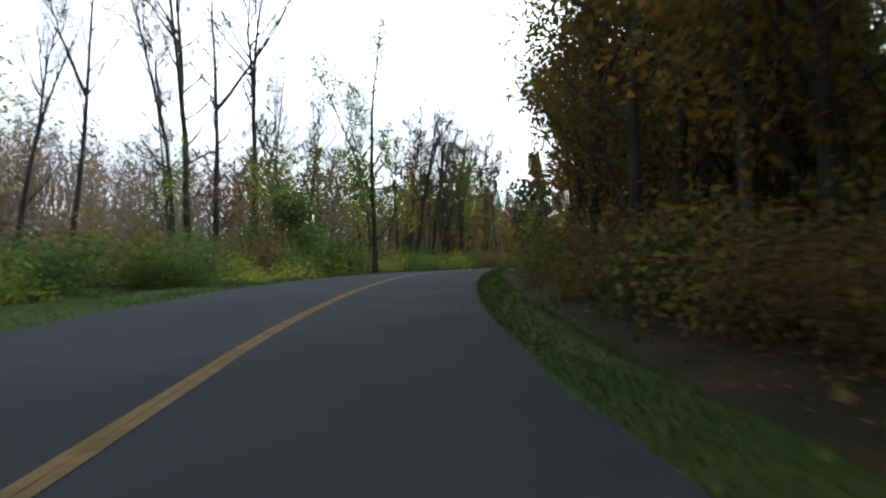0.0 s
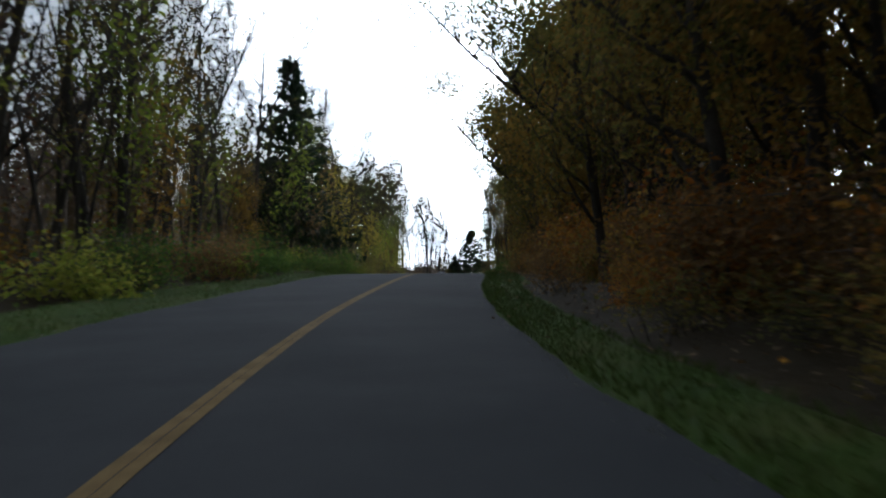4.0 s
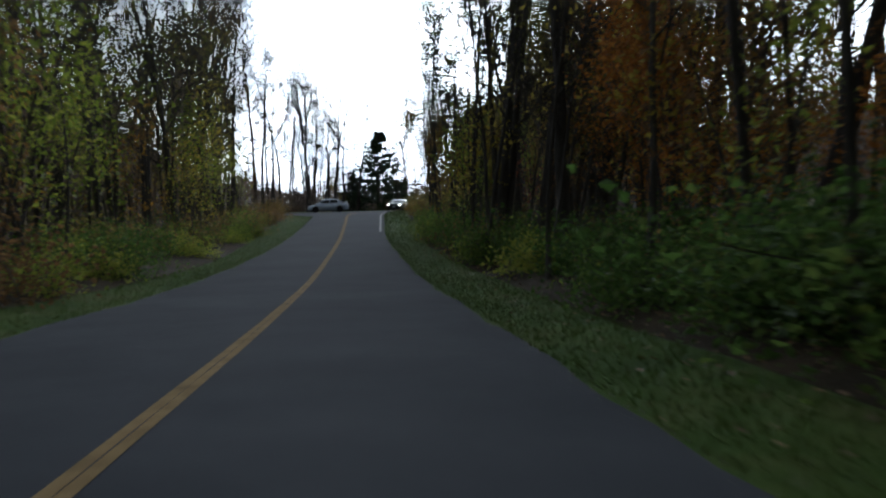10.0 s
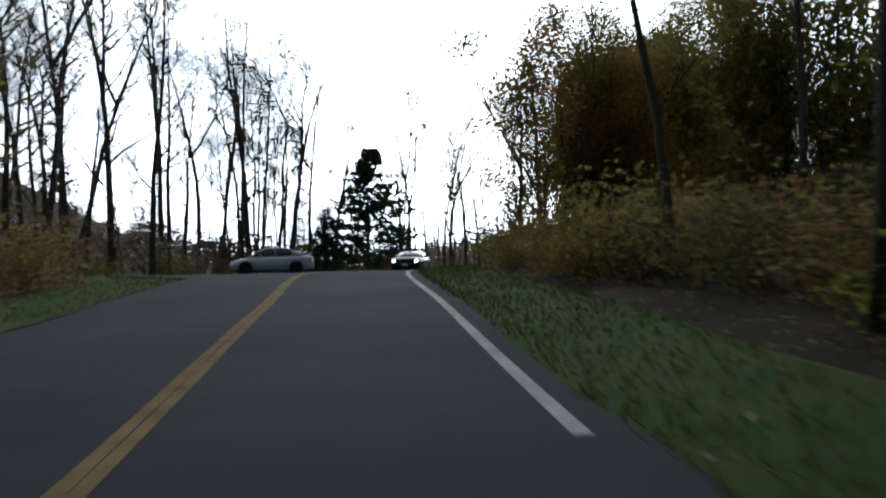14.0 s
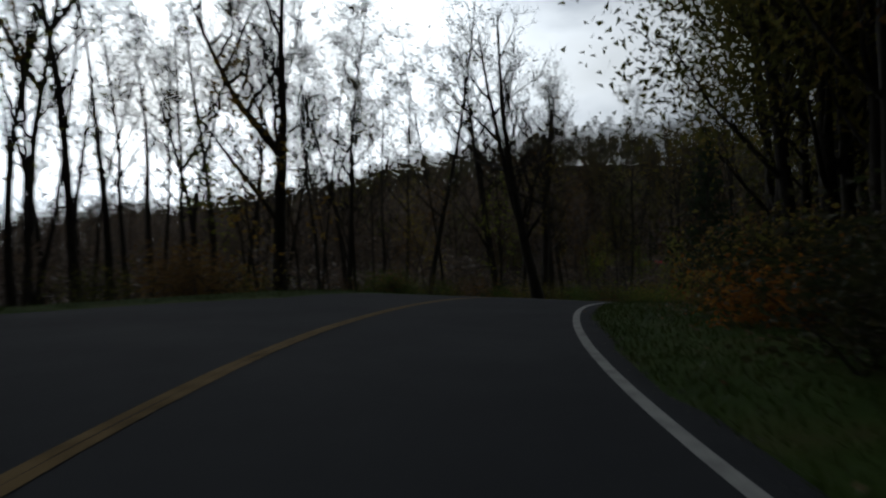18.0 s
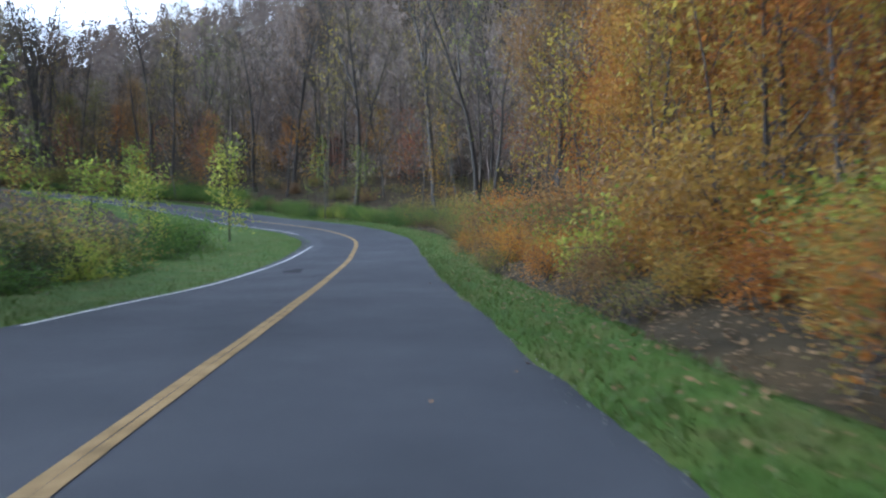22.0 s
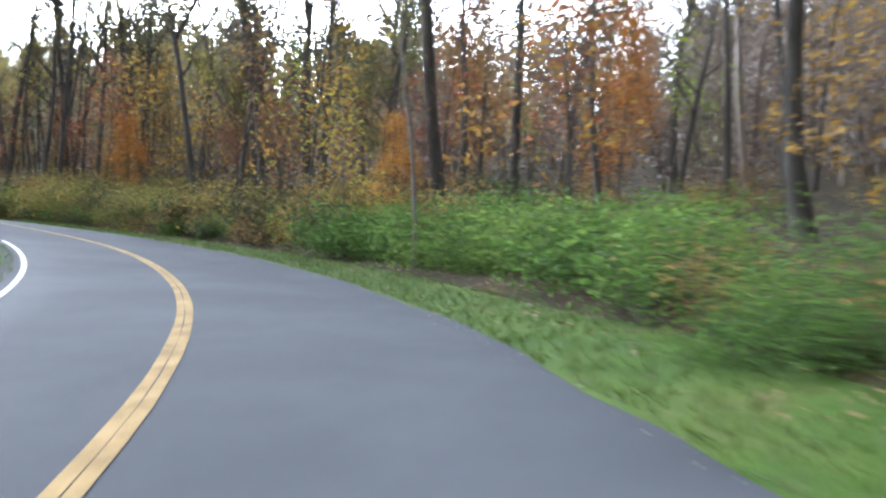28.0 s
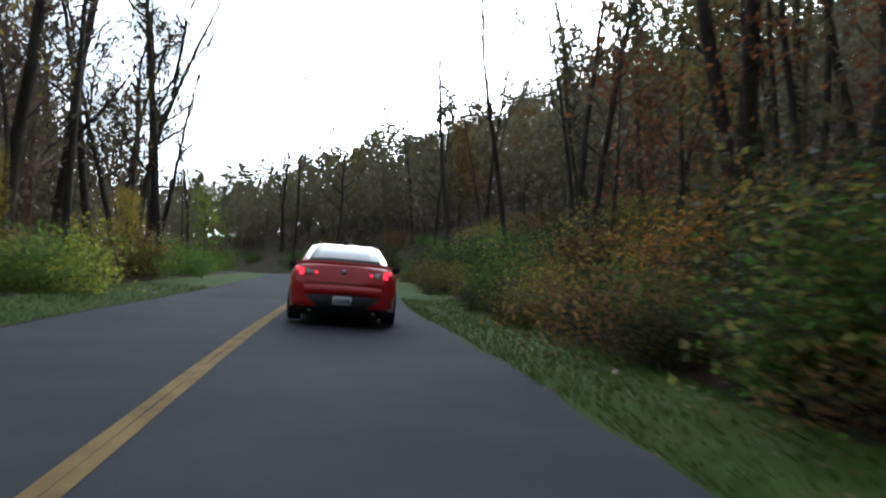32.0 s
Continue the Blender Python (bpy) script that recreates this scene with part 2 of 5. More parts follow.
HAZEL = leaf_mat("distant_bare_wood", [(0.1, (0.11, 0.086, 0.073)), (0.5, (0.18, 0.145, 0.117)), (0.8, (0.22, 0.152, 0.1)), (0.95, (0.24, 0.2, 0.095))], 0.25)

# ------------------------------------------------------------------ plan of the road
ROAD_X = [0.83, -0.77, -1.44, -1.87, -1.58, -0.43, 1.88, 5.13, 9.09, 13.37, 17.54, 21.67, 25.90, 30.24, 34.54, 38.89, 43.18, 47.37, 51.63, 57.44, 65.44, 74.89, 85.36, 96.50, 107.46, 117.43, 127.18, 136.88, 146.96, 157.64, 167.86, 176.75, 183.80, 188.97, 192.85, 196.38, 199.87, 203.44, 207.96, 210.69, 209.01, 196.49]
ROAD_Y = [-45.02, -15.11, -0.10, 11.01, 21.97, 32.70, 43.19, 53.51, 63.66, 73.47, 83.33, 93.15, 103.34, 113.72, 124.08, 134.32, 144.28, 154.12, 163.89, 172.81, 180.16, 185.56, 188.99, 189.22, 186.59, 183.20, 179.95, 176.55, 173.62, 173.22, 175.85, 180.91, 188.07, 196.81, 206.08, 215.43, 224.80, 234.08, 248.46, 263.29, 288.32, 326.40]
ROAD_Z = [-2.94, -0.88, 0.08, 1.20, 2.35, 3.45, 4.46, 5.36, 6.30, 7.24, 7.87, 8.22, 8.30, 8.24, 8.30, 8.78, 9.49, 10.56, 11.54, 12.13, 12.63, 13.06, 13.07, 12.39, 11.49, 10.90, 10.29, 9.99, 10.01, 10.09, 10.31, 11.12, 12.06, 13.00, 13.87, 14.43, 14.81, 15.32, 15.99, 16.43, 16.55, 15.64]
ROAD_TILT = [0.002, 0.010, 0.018, 0.020, 0.032, 0.048, 0.046, 0.023, 0.005, 0.005, 0.009, 0.010, 0.005, 0.008, 0.008, 0.026, 0.041, 0.059, 0.041, 0.009, -0.018, -0.034, -0.056, -0.020, -0.009, -0.001, 0.015, 0.016, 0.028, 0.044, 0.042, 0.021, 0.001, -0.010, -0.030, -0.047, -0.053, -0.043, -0.026, -0.009, 0.003, 0.012]
LANE_R = [3.35, 3.33, 3.27, 3.08, 3.02, 3.03, 2.93, 2.87, 2.90, 3.13, 3.29, 3.33, 3.33, 3.34, 3.22, 2.95, 2.65, 2.80, 3.14, 3.59, 3.63, 3.57, 3.65, 3.68, 3.26, 2.98, 3.03, 2.91, 2.95, 3.15, 3.09, 3.04, 3.13, 3.29, 3.35, 3.21, 2.99, 2.96, 3.02, 3.10, 3.17, 3.23]
LANE_L = [3.25, 3.33, 3.42, 3.53, 3.62, 3.65, 3.63, 3.58, 3.51, 3.42, 3.31, 3.28, 3.31, 3.33, 3.35, 3.24, 3.16, 2.92, 2.88, 3.11, 3.45, 3.81, 4.06, 4.00, 3.90, 3.48, 3.01, 2.63, 2.32, 2.48, 2.61, 2.42, 2.41, 2.64, 2.69, 2.87, 2.86, 2.72, 2.58, 2.76, 3.02, 3.28]


def spline(vals, n=12):
    v = np.array([vals[0]] + list(vals) + [vals[-1]], float)
    out = []
    for i in range(1, len(v) - 2):
        a, b, c, d = v[i - 1:i + 3]
        for k in range(n):
            u = k / n
            out.append(0.5 * (2 * b + (c - a) * u + (2 * a - 5 * b + 4 * c - d) * u * u + (3 * b - a - 3 * c + d) * u ** 3))
    out.append(v[-2])
    return np.array(out)


SX, SY, SZ = spline(ROAD_X), spline(ROAD_Y), spline(ROAD_Z)
SU = np.arange(len(SX)) / 12.0 - 2.0          # mark along the road
TX, TY = np.gradient(SX), np.gradient(SY)
TL = np.hypot(TX, TY)
TX, TY = TX / TL, TY / TL
NXR, NYR = TY, -TX                             # to the right of the road


def bump(u, a, b, soft):
    lo = np.clip((u - a) / soft, 0, 1)
    hi = np.clip((b - u) / soft, 0, 1)
    m = np.minimum(lo, hi)
    return m * m * (3 - 2 * m)


TILT = spline(ROAD_TILT)                       # rise to the right, metres a metre
WIDE_R = spline(LANE_R)
WIDE_L = spline(LANE_L) + 13.0 * bump(SU, 15.8, 19.6, 1.25)
FALL = 0.06 * np.clip((WIDE_L - 4.2) / 6, 0, 1)    # the pull-off lies a little below the road
GRASS_R = np.interp(SU, [-2, 4, 6, 9, 11, 16, 17.5, 20, 22, 23.5, 25, 26.5, 28.4, 29, 31, 32.5, 41], [.5, .5, .6, .75, .95, 1.0, 1.3, 1.35, .75, .75, 1.1, 1.0, 1.0, .9, .95, 1.0, .95]) + 0.12 * np.sin(SU * 1.7) * np.sin(SU * 0.63)
GRASS_L = 1.0 + 2.6 * bump(SU, 22.8, 29.6, 1.5) + 0.3 * np.sin(SU * 1.3 + 1)


def at(u, d):
    """Plan point at mark u, d metres to the right of the yellow line."""
    x, y = np.interp(u, SU, SX), np.interp(u, SU, SY)
    return x + d * np.interp(u, SU, NXR), y + d * np.interp(u, SU, NYR)


# side slopes of the land beyond the verges, by mark
SLOPE_R = np.interp(SU, [-2, 4, 8, 13, 16, 21, 24, 27, 30, 33], [0.06, 0.10, 0.06, 0.04, 0.08, 0.26, 0.22, 0.16, 0.18, 0.34])
SLOPE_L = np.interp(SU, [-2, 4, 8, 13, 16, 20, 23, 27, 30, 34], [-0.03, 0.0, 0.08, 0.06, -0.07, -0.03, 0.02, 0.0, 0.03, 0.03])
K = slice(0, None, 3)
FIELD = np.array((SX[K], SY[K], SZ[K], NXR[K], NYR[K], SLOPE_R[K], SLOPE_L[K], WIDE_R[K], WIDE_L[K], GRASS_R[K], GRASS_L[K], TILT[K]))


def ground_z(x, y):
    """Height of the land; under the road and the verges it lies a little lower."""
    x, y = np.atleast_1d(np.asarray(x, float)), np.atleast_1d(np.asarray(y, float))
    out = np.empty(len(x))
    for i in range(0, len(x), 4000):
        px, py = x[i:i + 4000, None], y[i:i + 4000, None]
        dx, dy = px - FIELD[0], py - FIELD[1]
        d2 = dx * dx + dy * dy
        near = d2.argmin(1)
        r = np.arange(len(near))
        w = 1.0 / (d2 + 9.0) ** 2.2
        w /= w.sum(1)[:, None]
        z = (w * FIELD[2]).sum(1)
        lat = dx * FIELD[3] + dy * FIELD[4]
        sl = (w * np.where(lat > 0, FIELD[5], FIELD[6])).sum(1)
        d = np.sqrt(d2[r, near])
        edge = np.where(lat[r, near] > 0, FIELD[7][near], FIELD[8][near])
        off = np.maximum(d - edge, 0)
        wide = 1.7 * np.where(lat[r, near] > 0, FIELD[9][near], FIELD[10][near])
        far = np.maximum(off - wide, 0)
        rise = sl * 70 * (1 - np.exp(-far / 70))
        dip = -0.5 * (1 - np.clip((off - wide * 0.62) / (wide * 0.38 + 0.25), 0, 1)) + 0.05
        fall = np.where(lat[r, near] > 0, 0, 0.06 * np.clip((edge - 4.2) / 6, 0, 1))
        out[i:i + 4000] = z + rise + dip - fall + FIELD[11][near] * np.clip(lat[r, near], -5, 5)
    hill = 66 * np.exp(-((x - 345) / 85) ** 2 - ((y - 70) / 90) ** 2)
    hill += 20 * np.exp(-((x - 310) / 60) ** 2 - ((y - 285) / 80) ** 2)
    hill += 17 * np.exp(-((x - 5) / 60) ** 2 - ((y - 275) / 50) ** 2)
    hill += 12 * np.exp(-((x + 95) / 50) ** 2 - ((y - 110) / 90) ** 2)
    dist = np.hypot(x - 100, y - 120)
    near = np.full(len(x), 1e9)
    for a, b in zip(FIELD[0], FIELD[1]):
        near = np.minimum(near, (x - a) ** 2 + (y - b) ** 2)
    m = np.clip((np.sqrt(near) - 9) / 75, 0, 1)
    hill = hill * m * m * (3 - 2 * m)
    knoll = np.clip((np.sqrt(near) - 22) / 34, 0, 1)
    hill += 15 * np.exp(-((x - 31) / 30) ** 2 - ((y - 213) / 30) ** 2) * knoll * knoll * (3 - 2 * knoll)
    return out + hill + 18 * np.clip((dist - 320) / 900, 0, 1)


def mesh_object(name, verts, faces, mat, parent=None, smooth=True, label=""):
    me = bpy.data.meshes.new(name)
    me.from_pydata([tuple(v) for v in verts] if not isinstance(verts, list) else verts, [], faces if isinstance(faces, list) else faces.tolist())
    if smooth:
        me.shade_smooth()
    for m in (mat if isinstance(mat, (list, tuple)) else [mat]):
        me.materials.append(m)
    ob = new(name, me)
    if parent is not None:
        ob.parent = parent
    if label:
        ob["label"] = label
    return ob


# ------------------------------------------------------------------ ground, verges, road
def axis(lo, hi, step, far):
    a = list(np.arange(lo, hi + step, step))
    g = step
    while a[-1] < hi + far:
        g *= 1.35
        a.append(a[-1] + g)
    g = step
    while a[0] > lo - far:
        g *= 1.35
        a.insert(0, a[0] - g)
    return np.array(a)


gx, gy = axis(-70, 290, 2.2, 3500), axis(-60, 340, 2.2, 3500)
XX, YY = np.meshgrid(gx, gy)
GZ = ground_z(XX.ravel(), YY.ravel())
nx, ny = len(gx), len(gy)
I = np.arange(nx * ny).reshape(ny, nx)
quads = np.stack([I[:-1, :-1], I[:-1, 1:], I[1:, 1:], I[1:, :-1]], -1).reshape(-1, 4)
ground = mesh_object("ground", np.stack([XX.ravel(), YY.ravel(), GZ], 1), quads, LITTER)
tagged(ground, "brown leaf-covered woodland floor rising into wooded hills", "ground", kind="structure")


def strip(name, offsets, heights, mat, u0=-2.0, u1=41.0, skirt=False):
    """A band laid along the road: offsets and heights are functions of the station's index."""
    ids = [i for i in range(len(SU)) if u0 <= SU[i] <= u1]
    verts, faces = [], []
    m = None
    for i in ids:
        os, hs = offsets(i), heights(i)
        m = len(os)
        for o, h in zip(os, hs):
            verts.append((SX[i] + o * NXR[i], SY[i] + o * NYR[i], SZ[i] + h + TILT[i] * min(max(o, -5), 5)))
    for a in range(len(ids) - 1):
        for b in range(m - 1):
            p = a * m + b
            faces.append((p, p + 1, p + m + 1, p + m))
    return mesh_object(name, verts, faces, mat)


def ragged(i, k):
    return 0.07 * math.sin(i * 0.9 + k) + 0.05 * math.sin(i * 2.3 + 2 * k)


road = strip("road", lambda i: (-WIDE_L[i] - 0.05 + ragged(i, 1), -WIDE_L[i] + ragged(i, 1), -3.0 - 0.42 * (WIDE_L[i] - 3.0), -2.8, -1.5, 0, 1.5, WIDE_R[i] - 0.2, WIDE_R[i] + ragged(i, 2), WIDE_R[i] + 0.05 + ragged(i, 2)),
             lambda i: (-0.035 - FALL[i], -0.02 - FALL[i], -0.012 - FALL[i], -0.01, 0.0, 0.01, 0.0, -0.01, -0.02, -0.035), ASPHALT)
tagged(road, "dark grey worn asphalt road with a pull-off", "road", kind="structure")
for k, o in enumerate((-0.094, 0.004)):
    line = strip("centre_line", lambda i: (o + 0.004 * math.sin(i * 1.7), o + 0.09 + 0.003 * math.sin(i * 2.1)), lambda i: (0.016, 0.016), YELLOW)
    tagged(line, "worn yellow painted centre line on asphalt", "road marking", kind="structure")
line = strip("edge_line", lambda i: (WIDE_R[i] - 0.34, WIDE_R[i] - 0.23), lambda i: (-0.004, -0.005), WHITE, 14.3, 21.8)
tagged(line, "white painted edge line along the bend", "road marking", kind="structure")
line = strip("edge_line", lambda i: (-WIDE_L[i] + 0.12, -WIDE_L[i] + 0.21), lambda i: (-0.006, -0.005), WHITE, 22.9, 30.2)
tagged(line, "white painted edge line along the bend", "road marking", kind="structure")

VO = (-0.28, -0.02, 0.2, 0.6, 1.1, 1.6, 2.0, 2.4)


def verge_heights(i, s, sign):
    return [-0.06, -0.03, 0.0, 0.01 + 0.02 * math.sin(i * .7), 0.03 + 0.02 * math.sin(i * .31 + 1), 0.05 + s * 0.1, -0.05 + s * 0.3, -0.45 + s * 0.5]


def grass_edge(i, k):
    return 0.25 * math.sin(i * 0.41 + k) + 0.15 * math.sin(i * 1.13 + 2 * k)


verge_r = strip("verge", lambda i: [WIDE_R[i] + o * GRASS_R[i] + (0.4 * grass_edge(i, 3) if o > 1 else 0) for o in VO], lambda i: verge_heights(i, SLOPE_R[i], 1), GRASS)
verge_l = strip("verge", lambda i: [-WIDE_L[i] - o * GRASS_L[i] for o in reversed(VO)], lambda i: [h - FALL[i] for h in reversed(verge_heights(i, SLOPE_L[i], -1))], GRASS)
for v in (verge_r, verge_l):
    tagged(v, "mown green grass verge along the asphalt", "verge", kind="structure")

# ------------------------------------------------------------------ plants: builders


class Geo:
    def __init__(self):
        self.v, self.f = [], []

    def tube(self, pts, radii, n):
        base = len(self.v)
        for k, (p, r) in enumerate(zip(pts, radii)):
            d = (pts[min(k + 1, len(pts) - 1)] - pts[max(k - 1, 0)]).normalized()
            a = d.orthogonal().normalized() if abs(d.z) < 0.9 else Vector((1, 0, 0)).cross(d).normalized()
            b = d.cross(a)
            for j in range(n):
                t = 2 * math.pi * j / n
                self.v.append(tuple(p + (a * math.cos(t) + b * math.sin(t)) * r))
        for k in range(len(pts) - 1):
            for j in range(n):
                o, q = base + k * n, (j + 1) % n
                self.f.append((o + j, o + q, o + n + q, o + n + j))

    def blade(self, pts, w, rng):
        """A thin twig of three points."""
        s = (pts[2] - pts[0]).cross(Vector((rng.gauss(0, 1), rng.gauss(0, 1), rng.gauss(0, 1)))).normalized() * w
        o = len(self.v)
        self.v += [tuple(pts[0] - s), tuple(pts[0] + s), tuple(pts[1] + s * .7), tuple(pts[1] - s * .7), tuple(pts[2])]
        self.f += [(o, o + 1, o + 2, o + 3), (o + 3, o + 2, o + 4)]

    def leaf(self, p, size, rng):
        a = Vector((rng.gauss(0, 1), rng.gauss(0, 1), rng.gauss(0, 0.6))).normalized()
        b = a.cross(Vector((rng.gauss(0, 1), rng.gauss(0, 1), rng.gauss(0, 1)))).normalized()
        s = size * rng.uniform(0.6, 1.3)
        o = len(self.v)
        c = a.cross(b) * s * 0.18
        self.v += [tuple(p - a * s * 0.6), tuple(p + b * s * 0.42 + c), tuple(p + a * s * 0.7), tuple(p - b * s * 0.42 + c)]
        self.f.append((o, o + 1, o + 2, o + 3))

    def flake(self, p, size, rng):
        a = Vector((rng.gauss(0, 1), rng.gauss(0, 1), rng.gauss(0, .8))).normalized() * size * rng.uniform(.6, 1.3)
        b = a.cross(Vector((rng.gauss(0, 1), rng.gauss(0, 1), rng.gauss(0, 1)))).normalized() * a.length * .5
        o = len(self.v)
        self.v += [tuple(p - a * .6 - b * .6), tuple(p - a * .3 + b), tuple(p + a * .9)]
        self.f.append((o, o + 1, o + 2))

    def mesh(self, name, mat, smooth=False):
        me = bpy.data.meshes.new(name)
        me.from_pydata(self.v, [], self.f)
        if smooth:
            me.shade_smooth()
        me.materials.append(mat)
        return me


def near(rng, s):
    """A random shift that never strays far."""
    return max(-1.6 * s, min(1.6 * s, rng.gauss(0, s)))


def bend(start, d, length, n, wob, lift, rng):
    pts, p, d = [start.copy()], start.copy(), d.normalized()
    for _ in range(n):
        d = (d + Vector((rng.gauss(0, wob), rng.gauss(0, wob), rng.gauss(0, wob * 0.6) + lift))).normalized()
        p = p + d * (length / n)
        pts.append(p)
    return pts


def grow(rng, height, radius, limbs, first, spread, leaves, leaf_size, twigs=3, subs=4, lift=0.10, fork=False, jitter=0.35, haze=0):
    """Trunk with main limbs, fine branches, and leaves: three meshes' worth of geometry."""
    trunk, crown = Geo(), Geo()
    fine = trunk
    stems = [bend(Vector((0, 0, -0.3)), Vector((rng.gauss(0, .05), rng.gauss(0, .05), 1)), height + 0.3, 10, 0.045, 0.02, rng)]
    trunk.tube(stems[0], [radius * (1.35 if k == 0 else 1.0) * (1 - 0.088 * k) for k in range(11)], 7)
    if fork:
        k = rng.randint(3, 5)
        side = Vector((rng.gauss(0, 1), rng.gauss(0, 1), 2.2))
        st = bend(stems[0][k], side, height * (1 - k / 10) * 0.95, 7, 0.06, 0.06, rng)
        trunk.tube(st, [radius * 0.6 * (1 - 0.12 * j) for j in range(8)], 6)
        stems.append(st)
    ends = []
    for j in range(limbs):
        st = stems[j % len(stems)]
        t = first + (0.97 - first) * (j + rng.random()) / limbs
        k = min(int(t * (len(st) - 1)), len(st) - 2)
        p = st[k].lerp(st[k + 1], t * (len(st) - 1) - k)
        az = rng.uniform(0, 2 * math.pi)
        up = rng.uniform(0.35, 1.1) + 0.5 * t
        ln = height * spread * (1.15 - 0.75 * t) * rng.uniform(0.6, 1.2)
        lr = radius * 0.42 * (1.1 - 0.8 * t)
        pts = bend(p, Vector((math.cos(az), math.sin(az), up)), ln, 5, 0.16, lift, rng)
        trunk.tube(pts, [max(lr * (1 - 0.17 * q), 0.008) for q in range(6)], 4)
        for s in range(subs):
            f = rng.uniform(0.25, 1.0)
            k2 = min(int(f * 5), 4)
            q = pts[k2].lerp(pts[k2 + 1], f * 5 - k2)
            d2 = (pts[k2 + 1] - pts[k2]).normalized() + Vector((rng.gauss(0, .6), rng.gauss(0, .6), rng.gauss(0.15, .45)))
            l2 = ln * rng.uniform(0.25, 0.5)
            p2 = bend(q, d2, l2, 3, 0.2, lift, rng)
            fine.tube(p2, [max(lr * 0.36 * (1 - .25 * z), 0.006) for z in range(4)], 3)
            for w in range(twigs):
                a = rng.randint(1, 3)
                d3 = (p2[a] - p2[a - 1]).normalized() + Vector((rng.gauss(0, .7), rng.gauss(0, .7), rng.gauss(0.2, .5)))
                p3 = bend(p2[a], d3, l2 * rng.uniform(0.3, 0.7), 2, 0.25, lift, rng)
                fine.blade(p3, 0.011, rng)
                ends += [p3[1], p3[2], p2[3]]
    for _ in range(haze):
        p = rng.choice(ends)
        d = Vector((rng.gauss(0, .7), rng.gauss(0, .7), rng.gauss(.5, .5))).normalized()
        w = d.cross(Vector((rng.gauss(0, 1), rng.gauss(0, 1), rng.gauss(0, 1)))).normalized() * .009
        o = len(trunk.v)
        trunk.v += [tuple(p - w), tuple(p + w), tuple(p + d * rng.uniform(.3, .9))]
        trunk.f.append((o, o + 1, o + 2))
    for _ in range(leaves):
        p = rng.choice(ends)
        crown.flake(p + Vector((near(rng, jitter), near(rng, jitter), near(rng, jitter))), leaf_size, rng)
    return trunk, crown


def plant(name, label, category, group, pieces):
    root = new(name)
    tagged(root, label, category, group)
    for part_name, geo, mat, smooth in pieces:
        if geo.v:
            ob = new(part_name, geo.mesh(part_name, mat, smooth))
            ob.parent = root
            if part_name == "stem":
                tagged(ob, kind="stuff")
    return root


def tree(seed, name, label, group, leaf, bark=None, **kw):
    rng = random.Random(seed)
    t, c = grow(rng, **kw)
    return plant(name, label, "tree", group, (("trunk", t, bark or BARK, True), ("crown", c, leaf, False)))


def conifer(seed, label, group, height=12.0, radius=0.2, width=2.6, low=0.1, full=1.0, flake=0.2):
    rng = random.Random(seed)
    t, c = Geo(), Geo()
    f = t
    st = bend(Vector((0, 0, -0.3)), Vector((0, 0, 1)), height + .3, 8, 0.02, 0.02, rng)
    t.tube(st, [radius * (1 - 0.115 * k) for k in range(9)], 7)
    z = height * low
    while z < height * 0.98:
        rel = z / height
        for _ in range(10):
            az = rng.uniform(0, 2 * math.pi)
            ln = width * (1.03 - rel) ** .85 * rng.uniform(0.65, 1.15)
            pts = bend(Vector((0, 0, z)), Vector((math.cos(az), math.sin(az), 0.18)), ln, 4, 0.08, -0.02, rng)
            f.tube(pts, [0.03, 0.024, 0.018, 0.012, 0.006], 3)
            for q in range(int(full * (20 + 46 * (1 - rel)))):
                u = rng.uniform(0.05, 1.0) ** .55 * 4
                k = min(int(u), 3)
                p = pts[k].lerp(pts[k + 1], u - k)
                c.flake(p + Vector((rng.gauss(0, .16), rng.gauss(0, .16), rng.gauss(-.1, .12))), flake, rng)
        z += height * 0.034
    return plant("conifer", label, "tree", group, (("trunk", t, BARK, True), ("crown", c, NEEDLE, False)))


def shrub(seed, name, label, group, leaf, height=1.6, width=1.6, stems=9, leaves=900, size=0.13):
    rng = random.Random(seed)
    s, c = Geo(), Geo()
    ends = []
    s.tube([Vector((0, 0, -0.7)), Vector((0, 0, -0.45)), Vector((0, 0, -0.2))], [width * .3, width * .3, 0.03], 8)
    for k in range(stems):
        az = rng.uniform(0, 2 * math.pi)
        pts = bend(Vector((rng.gauss(0, width * .22), rng.gauss(0, width * .22), -0.4)), Vector((math.cos(az) * width * .5, math.sin(az) * width * .5, height)),
                   height * rng.uniform(0.65, 1.1), 5, 0.13, 0.0, rng)
        s.tube(pts, [0.022, 0.018, 0.014, 0.01, 0.007, 0.004], 3)
        for q in (1, 2, 3, 4):
            p2 = bend(pts[q], Vector((rng.gauss(0, 1), rng.gauss(0, 1), rng.uniform(-.1, .8))), width * rng.uniform(.25, .55), 2, 0.2, 0, rng)
            s.blade(p2, 0.009, rng)
            ends += p2[1:]
        ends += pts[2:]
    for _ in range(leaves):
        p = rng.choice(ends)
        g = 0.2 * width
        c.leaf(p + Vector((near(rng, g), near(rng, g), near(rng, g * .7))), size, rng)
    return plant(name, label, "shrub", group, (("stem", s, BARK, False), ("foliage", c, leaf, False)))


def stand(ob, x, y, scale=1.0, turn=0.0, lean=(0, 0), stretch=1.0, sink=0.0, copy=True):
    """Set the plant (or a copy of it) on the ground."""
    z = float(ground_z(x, y)[0]) - sink
    m = Matrix.LocRotScale((x, y, z), Euler((radians(lean[0]), radians(lean[1]), turn)), (scale, scale, scale * stretch))
    if copy:
        return copy_thing(ob, m @ Matrix.Diagonal((*(1 / v for v in ob.scale), 1)))
    ob.matrix_basis = m
    return ob


